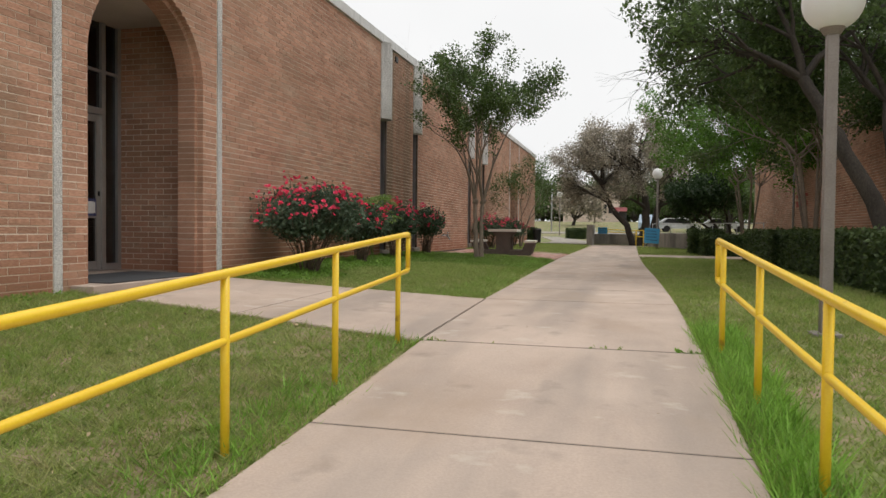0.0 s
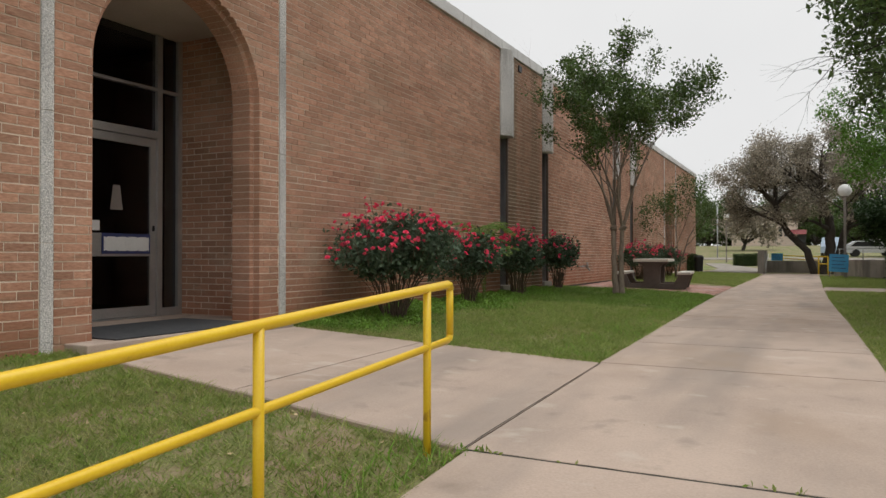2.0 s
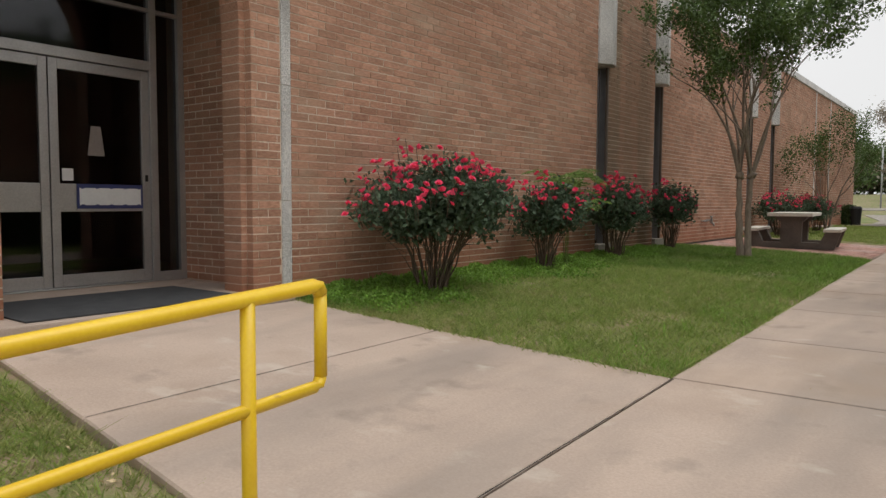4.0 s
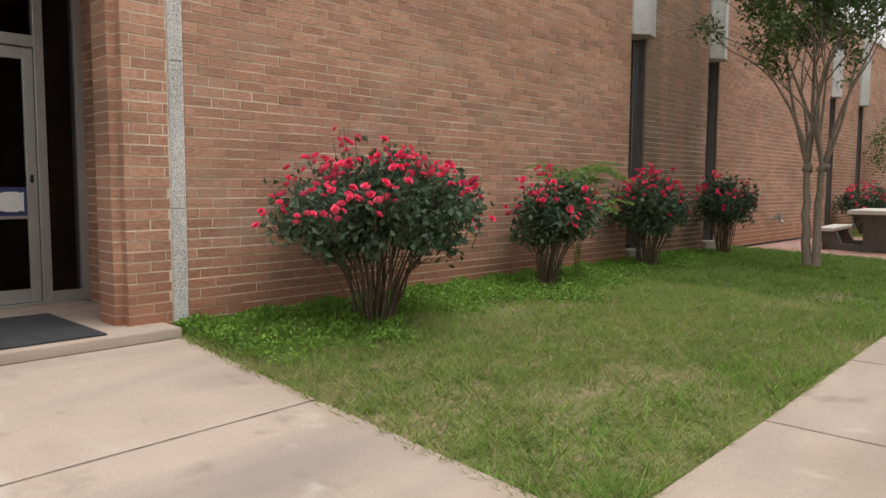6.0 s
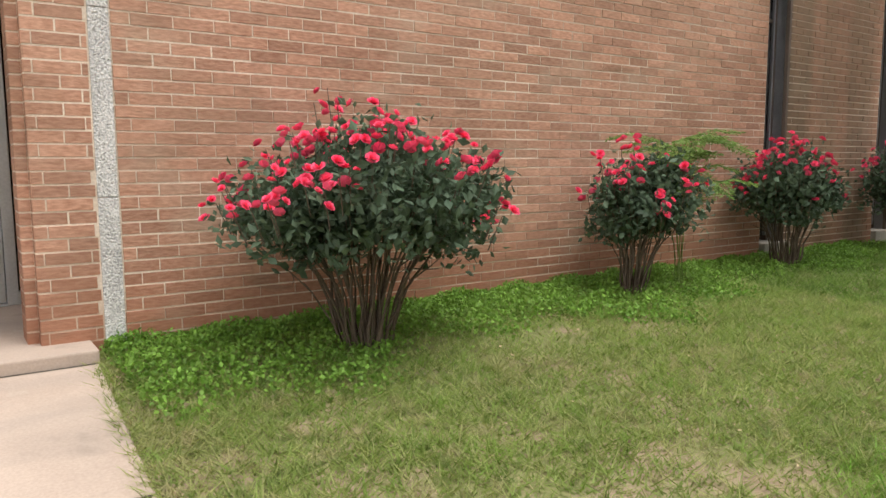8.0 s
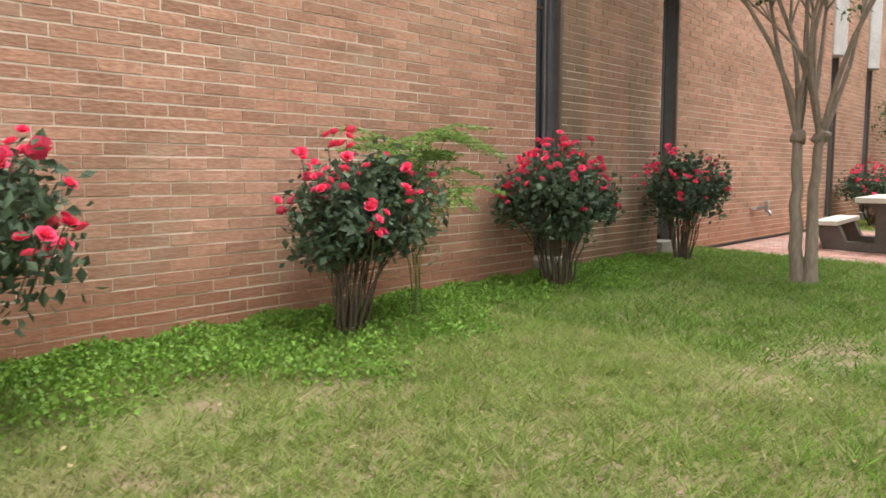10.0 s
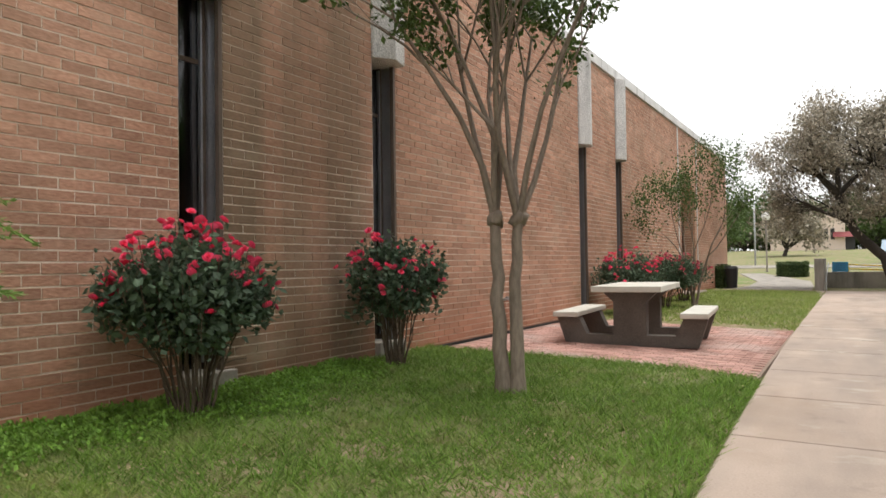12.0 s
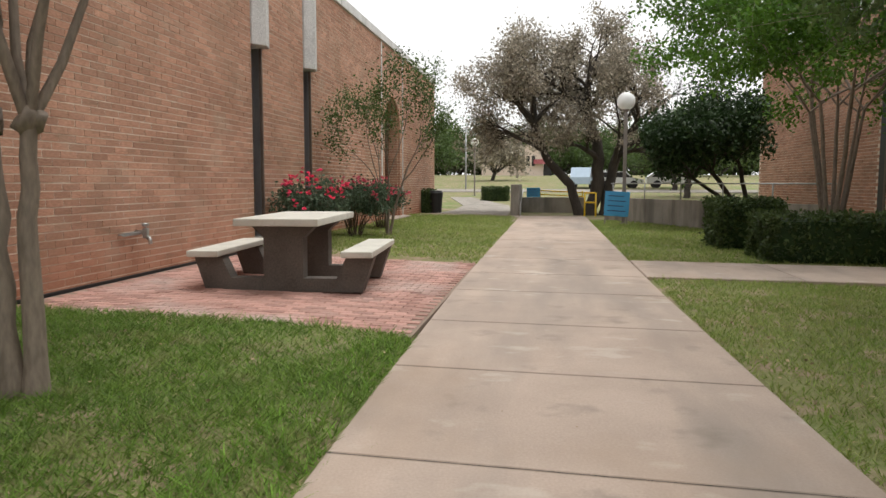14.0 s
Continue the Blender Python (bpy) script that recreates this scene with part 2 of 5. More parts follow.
over(M_GRASS, (0.17, 0.33, 0.035), patches(M_GRASS, (3.2, 3.2, 0.1), 0.53, 0.62, 0.75))
gn, gl = M_GRASS.node_tree.nodes, M_GRASS.node_tree.links
straw = gn.new("ShaderNodeMapRange")
straw.inputs[1].default_value, straw.inputs[2].default_value, straw.inputs[4].default_value = 0.7, 0.82, 0.7
gl.new(gn.new("ShaderNodeNewGeometry").outputs["Random Per Island"], straw.inputs[0])
over(M_GRASS, (0.44, 0.37, 0.2), straw.outputs[0])
M_LUSHGRASS = leaf_material("lush_grass_blade", (0.11, 0.2, 0.03), (0.21, 0.32, 0.065), 0.6, 0.8, 0.4, 0.4)
over(M_LUSHGRASS, (0.34, 0.28, 0.15), patches(M_LUSHGRASS, (3.0, 3.0, 0.1), 0.56, 0.68, 0.6))
M_TALLGRASS = leaf_material("tall_grass_blade", (0.17, 0.34, 0.04), (0.28, 0.48, 0.09), 0.55, 2, 0.3)
M_DRYLEAF = leaf_material("dry_leaf", (0.3, 0.22, 0.12), (0.5, 0.4, 0.25), 0.8, 4, 0.1, 0.4)
M_ROSE = leaf_material("red_rose_petal", (0.78, 0.04, 0.13), (0.92, 0.16, 0.29), 0.55, 6, 0.2, 0.25)
M_PINKROSE = leaf_material("faded_rose_petal", (0.6, 0.08, 0.13), (0.75, 0.2, 0.27), 0.6, 6, 0.2, 0.25)
M_POLE = material("brown_grey_pole", (0.22, 0.19, 0.175), (0.3, 0.265, 0.245), 0.5, 4, 60, 0.1, 0.002, metal=0.2)
M_GALV = material("galvanised_steel", (0.36, 0.37, 0.37), (0.5, 0.51, 0.51), 0.5, 6, 60, 0.1, 0.001, metal=0.6)
M_BLUE = material("blue_sign_paint", (0.05, 0.30, 0.58), (0.08, 0.38, 0.66), 0.5, 3, 40, 0.05, 0.001)
M_WHITE = material("white_paint", (0.72, 0.72, 0.71), (0.8, 0.8, 0.79), 0.5, 3, 40, 0.05, 0.001)
M_DARKBLUE = material("dark_blue_card", (0.03, 0.04, 0.13), (0.05, 0.06, 0.17), 0.6, 5, 60, 0, 0)
M_RED = material("red_lettering", (0.28, 0.03, 0.025), (0.36, 0.05, 0.04), 0.6, 5, 50, 0, 0)
M_BLACK = material("black_plastic", (0.012, 0.012, 0.013), (0.025, 0.025, 0.026), 0.45, 5, 60, 0.1, 0.002)
M_STUCCO = material("pale_stucco", (0.62, 0.5, 0.42), (0.72, 0.6, 0.52), 0.9, 0.5, 10, 0.1, 0.01)
M_REDROOF = material("red_awning", (0.16, 0.03, 0.035), (0.24, 0.05, 0.05), 0.7, 1, 10, 0.1, 0.01)
M_CHROME = material("weathered_brass_tap", (0.35, 0.36, 0.36), (0.5, 0.5, 0.48), 0.35, 20, 90, 0.1, 0.001, metal=0.8)
M_CAR = material("white_car_paint", (0.68, 0.69, 0.7), (0.74, 0.75, 0.76), 0.25, 2, 20, 0, 0, spec=0.6)
M_BLUEBUS = material("pale_blue_paint", (0.35, 0.45, 0.55), (0.42, 0.52, 0.62), 0.4, 2, 20, 0, 0)


def glass_material(name, tint):
    m = bpy.data.materials.new(name)
    m.use_nodes = True
    b = m.node_tree.nodes["Principled BSDF"]
    b.inputs["Base Color"].default_value = (*tint, 1)
    b.inputs["Roughness"].default_value = 0.03
    b.inputs["Transmission Weight"].default_value = 1.0
    b.inputs["IOR"].default_value = 1.45
    return m


M_GLASS = glass_material("smoked_glass", (0.35, 0.36, 0.38))
M_GLOBE = leaf_material("white_globe_acrylic", (0.86, 0.86, 0.85), (0.9, 0.9, 0.89), 0.3, 3, 0.3, 0.0)


# ---- mesh helpers ----
def mesh_of(name, v, f, mat):
    """A mesh from arrays: v (n, 3) places, f (m, k) corners, all faces with k corners."""
    v, f = np.asarray(v, dtype=np.float32), np.asarray(f, dtype=np.int32)
    me = bpy.data.meshes.new(name)
    m, k = f.shape
    me.vertices.add(len(v))
    me.vertices.foreach_set("co", v.ravel())
    me.loops.add(m * k)
    me.loops.foreach_set("vertex_index", f.ravel())
    me.polygons.add(m)
    me.polygons.foreach_set("loop_start", np.arange(0, m * k, k, dtype=np.int32))
    me.update(calc_edges=True)
    me.polygons.foreach_set("use_smooth", np.zeros(m, dtype=bool))
    me.materials.append(mat)
    return me


def attach(ob, parent):
    if parent is not None:
        ob.parent = parent
        ob.matrix_parent_inverse = parent.matrix_basis.inverted()
    return ob


def smooth(me):
    me.polygons.foreach_set("use_smooth", np.ones(len(me.polygons), dtype=bool))


def part(name, bm, mat, parent=None, label="", shade=False):
    """Link a bmesh as one mesh object, under parent if given."""
    me = bpy.data.meshes.new(name)
    bm.normal_update()
    bm.to_mesh(me)
    bm.free()
    me.materials.append(mat)
    if shade:
        smooth(me)
    ob = attach(new(name, me), parent)
    return tagged(ob, label) if label else ob


def empty(name, x, y, z, rz=0, label="", category="", group="", kind=""):
    ob = new(name)
    ob.matrix_basis = pose(x, y, z, 0, 0, rz)
    return tagged(ob, label, category, group, kind)


def add_box(bm, x0, x1, y0, y1, z0, z1, bevel=0.0):
    r = bmesh.ops.create_cube(bm, size=1.0, matrix=Matrix.Translation(((x0 + x1) / 2, (y0 + y1) / 2, (z0 + z1) / 2)) @ Matrix.Diagonal((x1 - x0, y1 - y0, z1 - z0, 1)))
    if bevel:
        es = list({e for w in r["verts"] for e in w.link_edges})
        bmesh.ops.bevel(bm, geom=es, offset=bevel, segments=2, affect="EDGES", profile=0.6)


def box(x0, x1, y0, y1, z0, z1, bevel=0.0):
    bm = bmesh.new()
    add_box(bm, x0, x1, y0, y1, z0, z1, bevel)
    return bm


def prism(points, axis, a, b):
    """A bmesh: the outline (pairs) pushed along an axis from a to b. axis 0: pairs are y, z; 1: x, z; 2: x, y."""
    bm = bmesh.new()
    put = {0: lambda p, h: (h, p[0], p[1]), 1: lambda p, h: (p[0], h, p[1]), 2: lambda p, h: (p[0], p[1], h)}[axis]
    lo, hi = [bm.verts.new(put(p, a)) for p in points], [bm.verts.new(put(p, b)) for p in points]
    bm.faces.new(lo)
    bm.faces.new(hi[::-1])
    for i in range(len(points)):
        j = (i + 1) % len(points)
        bm.faces.new((lo[i], hi[i], hi[j], lo[j]))
    bmesh.ops.recalc_face_normals(bm, faces=bm.faces)
    bmesh.ops.triangulate(bm, faces=[f for f in bm.faces if len(f.verts) > 4])
    return bm


def tube_arrays(points, radii, sides=6):
    """Places and quads of a tube along points."""
    p = [Vector(q) for q in points]
    vs, fs = [], []
    for i, q in enumerate(p):
        d = (p[min(i + 1, len(p) - 1)] - p[max(i - 1, 0)]).normalized()
        u = d.cross(Vector((0.31, 0.95, 0.05)) if abs(d.y) < 0.9 else Vector((1, 0, 0.1))).normalized()
        w = d.cross(u)
        for k in range(sides):
            a = 2 * math.pi * k / sides
            vs.append(q + (u * math.cos(a) + w * math.sin(a)) * radii[i])
    for i in range(len(p) - 1):
        for k in range(sides):
            k2 = (k + 1) % sides
            fs.append((i * sides + k, i * sides + k2, (i + 1) * sides + k2, (i + 1) * sides + k))
    return [tuple(q) for q in vs], fs


def tubes(name, lines, mat, parent=None, sides=6, label=""):
    """Many tubes in one mesh: lines of (points, radii)."""
    vs, fs = [], []
    for pts, rad in lines:
        v, f = tube_arrays(pts, rad, sides)
        o = len(vs)
        vs += v
        fs += [tuple(i + o for i in q) for q in f]
    me = mesh_of(name, vs, fs, mat)
    smooth(me)
    ob = attach(new(name, me), parent)
    return tagged(ob, label) if label else ob


def pipe(name, points, r, mat, parent=None, sides=12, label=""):
    """A round bar through points, its ends closed."""
    p = [Vector(q) for q in points]
    a, b = p[0] - (p[1] - p[0]).normalized() * 0.001, p[-1] + (p[-1] - p[-2]).normalized() * 0.001
    return tubes(name, [([a] + p + [b], [0.0005] + [r] * len(p) + [0.0005])], mat, parent, sides, label)


def leaves(name, at, size, mat, parent=None, up=0.3, long=1.9, rng=None, axis=None):
    """Rhombic, slightly folded leaves at the places given."""
    rng = rng or np.random.default_rng(5)
    at = np.asarray(at, dtype=float)
    n = len(at)
    d = rng.normal(size=(n, 3)) if axis is None else axis + rng.normal(size=(n, 3)) * 0.35
    d[:, 2] += up * 0.5
    d /= np.linalg.norm(d, axis=1)[:, None]
    s = rng.normal(size=(n, 3))
    s[:, 2] *= 0.4
    s -= d * (s * d).sum(1)[:, None]
    s /= np.linalg.norm(s, axis=1)[:, None]
    nrm = np.cross(d, s)
    z = (size * rng.uniform(0.65, 1.3, n))[:, None]
    v = np.empty((n, 4, 3))
    v[:, 0] = at
    v[:, 1] = at + d * z * 0.5 * long + s * z * 0.5 + nrm * z * 0.12
    v[:, 2] = at + d * z * long
    v[:, 3] = at + d * z * 0.5 * long - s * z * 0.5 + nrm * z * 0.12
    f = np.arange(n * 4).reshape(n, 4)
    return attach(new(name, mesh_of(name, v.reshape(-1, 3), f, mat)), parent)


# ---- the lie of the land ----
PATH_Y = (-30, -10, 0, 6.1, 8.85, 14, 25, 38, 44, 60, 75, 95, 125, 400)
PATH_Z = (-0.45, -0.35, 0.0, 0.335, 0.415, 0.455, 0.472, 0.5, 0.52, 0.76, 1.12, 1.85, 3.0, 6.0)
MID_Y = (-30, 3, 5.8, 10, 14, 18, 22.6, 26, 60)
MID_X = (-0.565, -0.575, -0.605, -0.655, -0.75, -0.86, -0.935, -0.95, -0.94)
WALL_Y = (-30, 0, 5, 9, 14, 18, 30, 40, 46, 60, 75, 95, 125, 400)
WALL_Z = (0.1, 0.45, 0.58, 0.58, 0.615, 0.64, 0.62, 0.6, 0.55, 0.72, 1.12, 1.85, 3.0, 6.0)
WALL_X = -5.915


def centre(y):
    """The x of the middle of the walk."""
    return float(np.interp(y, MID_Y, MID_X))


def ground(x, y):
    p, w = np.interp(y, PATH_Y, PATH_Z), np.interp(y, WALL_Y, WALL_Z)
    c = np.interp(y, MID_Y, MID_X)
    left = np.clip((c - 1.25 - x) / 3.9, 0, 1)
    left = left ** np.interp(y, (9, 13), (1.0, 0.42))
    right = np.clip((x - c - 1.25) / 4.0, 0, 1)
    z = p + (w - p) * left - 0.05 * right * (y < 60)
    on = (np.abs(x - c) < 1.2) & (y > -12) & (y < 41.3)
    side = (x < -1.7) & (x > -5.7) & (y > 5.95 - 0.1 * (x + 4)) & (y < 8.75)
    z = z - 0.06 * (on | side)
    paved = (x < -2.15) & (x > -6.3) & (y > 20.1) & (y < 25.45)
    return np.where(paved, np.minimum(z, 0.44), z)


def gz(x, y):
    return float(ground(np.array(float(x)), np.array(float(y))))


# ---- ground, walks ----
def sheet(name, xs, ys, mat):
    gx, gy = np.meshgrid(xs, ys)
    v = np.stack([gx, gy, ground(gx, gy)], -1).reshape(-1, 3)
    nx, ny = len(xs), len(ys)
    i = (np.arange(ny - 1)[:, None] * nx + np.arange(nx - 1)[None]).ravel()
    me = mesh_of(name, v, np.stack([i, i + 1, i + nx + 1, i + nx], -1), mat)
    smooth(me)
    return new(name, me)


far_steps = np.array([12, 16, 22, 30, 45, 70, 110, 180, 300, 500, 900, 1600])
xs = np.concatenate([-far_steps[::-1], np.arange(-11, -6, 1.0), np.arange(-6, 4.01, 0.2), np.arange(5, 11.5, 1.0), far_steps])
ys = np.concatenate([-far_steps[::-1] - 20.0, np.arange(-30, -2, 2.0), np.arange(-2, 30, 0.25), np.arange(30, 62, 1.0), np.array([65, 70, 80, 95, 120, 180, 300, 500, 900, 1600])])
lawn = tagged(sheet("ground", xs, ys, M_SOIL), "mown green lawn with worn bare patches", "lawn", kind="structure")

pavement = empty("pavement", 0, 0, 0, label="long straight beige concrete walkway in cast slabs", category="walkway", kind="structure")


def slab(corners, thick=0.12, gap=0.007, mat=None, lift=0.012):
    """One cast slab over four ground corners (x, y), its edges eased."""
    bm = bmesh.new()
    c = Vector((sum(p[0] for p in corners) / 4, sum(p[1] for p in corners) / 4))
    top = []
    for x, y in corners:
        d = Vector((x, y)) - c
        q = c + Vector((d.x * (1 - gap / max(abs(d.x), 0.1)), d.y * (1 - gap / max(abs(d.y), 0.1))))
        top.append((q.x, q.y, ground_path(x, y) + lift))
    tv = [bm.verts.new(p) for p in top]
    bv = [bm.verts.new((p[0], p[1], p[2] - thick)) for p in top]
    bm.faces.new(tv)
    for i in range(4):
        j = (i + 1) % 4
        bm.faces.new((tv[j], tv[i], bv[i], bv[j]))
    bmesh.ops.recalc_face_normals(bm, faces=bm.faces)
    bmesh.ops.bevel(bm, geom=list(bm.faces[0].edges), offset=0.01, segments=1, affect="EDGES")
    return part("slab", bm, mat or M_PATH, pavement)


def ground_path(x, y):
    p, w = np.interp(y, PATH_Y, PATH_Z), np.interp(y, WALL_Y, WALL_Z)
    left = min(max((centre(y) - 1.25 - x) / 3.9, 0), 1)
    return float(p + (w - p) * left)


joints = [-12, -9.5, -7.1, -4.7, -2.6, -0.6, 1.35, 3.4, 5.77, 7.5, 8.82, 10.52, 12.4, 14.25, 15.85, 17.45, 19.08, 20.74, 22.65, 24.3, 26.3, 28.2, 30.2, 32.2, 34.2, 36.2, 38.2, 39.8, 41.4]
def skew(y):
    """How far a cross joint is out of square at each edge."""
    return 0.085 if y > 15 else 0.0


for a, b in zip(joints, joints[1:]):
    if 5.7 < a < 8.8:
        continue
    w, sa, sb = 1.2, skew(a), skew(b)
    slab([(centre(a) - w, a + sa), (centre(a) + w, a - sa), (centre(b) + w, b - sb), (centre(b) - w, b + sb)])
# the wide slab before the side walk, and the side walk to the entrance
EDGE = centre(7) - 1.2
slab([(EDGE, 5.775), (centre(6) + 1.2, 5.775), (centre(8.8) + 1.2, 8.815), (EDGE, 8.815)])
slab([(-3.78, 6.0), (EDGE, 5.775), (EDGE, 8.815), (-3.78, 8.89)])
slab([(-5.6, 6.2), (-3.78, 6.0), (-3.78, 8.89), (-5.6, 8.99)])


def joint(a, b, w):
    """A dirt-filled joint from a to b (x, y), w wide, its edges ragged."""
    a, b = Vector(a), Vector(b)
    side = (b - a).orthogonal().normalized()
    n = max(int((b - a).length / 0.07), 2)
    vs, fs = [], []
    for i in range(n + 1):
        p = a.lerp(b, i / n)
        for s in (-1, 1):
            q = p + side * s * w * random.uniform(0.3, 0.62)
            vs.append((q.x, q.y, ground_path(p.x, p.y) + 0.0105))
        if i:
            fs.append((2 * i - 2, 2 * i - 1, 2 * i + 1, 2 * i))
    attach(new("joint", mesh_of("joint", vs, fs, M_JOINT)), pavement)


for a in joints[5:-1]:
    if a != 7.5:
        joint((centre(a) - 1.2, a + skew(a)), (centre(a) + 1.2, a - skew(a)), {5.77: 0.03, 3.4: 0.013}.get(a, 0.0095))
joint((-3.78, 6.02), (-3.78, 8.88), 0.012)
joint((EDGE, 5.8), (EDGE, 8.81), 0.009)
joint((-5.61, 6.2), (-5.61, 8.98), 0.03)
# side walk to the other building, and the walk that curves off at the far end
for x0, x1 in ((0.25, 2.2), (2.2, 4.2), (4.2, 6.4)):
    slab([(x0, 24.2 - 0.06 * x0), (x1, 24.2 - 0.06 * x1), (x1, 26.25 - 0.1 * x1), (x0, 26.25 - 0.1 * x0)], lift=0.02)
slab([(-2.16, 37.0), (-2.16, 41.35), (-3.9, 41.3), (-3.9, 38.4)], lift=0.02)
slab([(-3.91, 38.4), (-3.91, 41.3), (-5.7, 41.0), (-5.7, 39.4)], lift=0.02)
bend = [(-5.3, -2.6, 41.4), (-5.1, -2.65, 45.0), (-5.3, -3.0, 50.0), (-6.4, -4.6, 56.0), (-7.6, -6.2, 62.0)]
for (a0, a1, ya), (b0, b1, yb) in zip(bend, bend[1:]):
    slab([(a0, ya), (a1, ya), (b1, yb), (b0, yb)], lift=0.03, mat=M_OLDCON)


# ---- long brick building ----
ROOF = 5.81
COURSE, BRICK = 0.0815, 0.262
ARCHES = (7.59, 36.7)
R_OUT, R_IN, SPRING = 1.13, 1.065, 3.265
SLOTS = (16.2, 18.88, 25.9, 28.45)
SLOT_W = 0.46
B_Y0, B_Y1 = 0.4, 44.9
FOOT = 0.2


def arch_line(yc, r, n=24):
    return [(yc - r * math.cos(math.pi * i / n), SPRING + r * math.sin(math.pi * i / n)) for i in range(n + 1)]


def wall_outline():
    pts = [(B_Y0, FOOT)]
    holes = sorted([("a", y) for y in ARCHES] + [("s", y) for y in SLOTS], key=lambda h: h[1])
    for kind, y in holes:
        if kind == "a":
            pts += [(y - R_OUT, FOOT)] + arch_line(y, R_OUT) + [(y + R_OUT, FOOT)]
        else:
            pts += [(y, FOOT), (y, 4.4), (y + SLOT_W, 4.4), (y + SLOT_W, FOOT)]
    return pts + [(B_Y1, FOOT), (B_Y1, ROOF), (B_Y0, ROOF)]


wall = part("wall_1", prism(wall_outline(), 0, WALL_X - 0.37, WALL_X - 0.0035), M_MORTAR)
tagged(wall, "tan brick wall of a long flat-roofed school building", "wall", kind="structure")


def brick_boxes(rows, x_front, x_back):
    """Arrays of five-sided bricks from rows (y0, y1, z0, z1, proud)."""
    r = np.asarray(rows, dtype=float)
    n = len(r)
    v = np.empty((n, 8, 3))
    e = 0.003
    f = x_front + r[:, 4]
    for k, (yi, zi) in enumerate(((0, 2), (1, 2), (1, 3), (0, 3))):
        v[:, k, 0], v[:, k, 1], v[:, k, 2] = f, r[:, yi] + (e if yi == 0 else -e), r[:, zi] + (e if zi == 2 else -e)
        v[:, k + 4, 0], v[:, k + 4, 1], v[:, k + 4, 2] = x_back, r[:, yi], r[:, zi]
    q = np.array([[0, 1, 2, 3], [0, 4, 5, 1], [1, 5, 6, 2], [2, 6, 7, 3], [3, 7, 4, 0]])
    fs = (np.arange(n)[:, None, None] * 8 + q[None]).reshape(-1, 4)
    return v.reshape(-1, 3), fs


rng = np.random.default_rng(11)
STRIPS = (5.955, 9.075, 35.15, 38.15)
near_bricks, far_bricks = [], []
row = 0
z = 0.33
while z + COURSE < ROOF - 0.005:
    y = B_Y0 - (BRICK + 0.0) * (0.5 if row % 2 else 0.0) + rng.uniform(-0.02, 0.02)
    while y < B_Y1:
        y0, y1 = max(y, B_Y0), min(y + BRICK - 0.0045 + rng.uniform(-0.002, 0.002), B_Y1)
        spans = [(y0, y1)]
        cuts = [(s - 0.006, s + SLOT_W + 0.006) for s in SLOTS if z < 4.35] + [(s - 0.008, s + 0.128) for s in STRIPS]
        for yc in ARCHES:
            h = z + COURSE / 2 - SPRING
            if h < R_OUT:
                w = R_OUT if h < 0 else math.sqrt(R_OUT * R_OUT - h * h)
                cuts.append((yc - w, yc + w))
        for c0, c1 in cuts:
            spans = [s for a, b in spans for s in ((a, min(b, c0)), (max(a, c1), b)) if s[1] - s[0] > 0.02]
        for a, b in spans:
            rec = (a, b, z + rng.uniform(0.0, 0.002), z + COURSE - 0.0064 + rng.uniform(-0.0015, 0.0015), rng.uniform(-0.0025, 0.003))
            (near_bricks if 9.2 < a < 12.9 and 0.55 < z < 2.3 else far_bricks).append(rec)
        y += BRICK
    z += COURSE
    row += 1
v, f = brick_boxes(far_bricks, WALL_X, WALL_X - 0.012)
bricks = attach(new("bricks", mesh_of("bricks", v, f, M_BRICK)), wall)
tagged(bricks, kind="stuff")

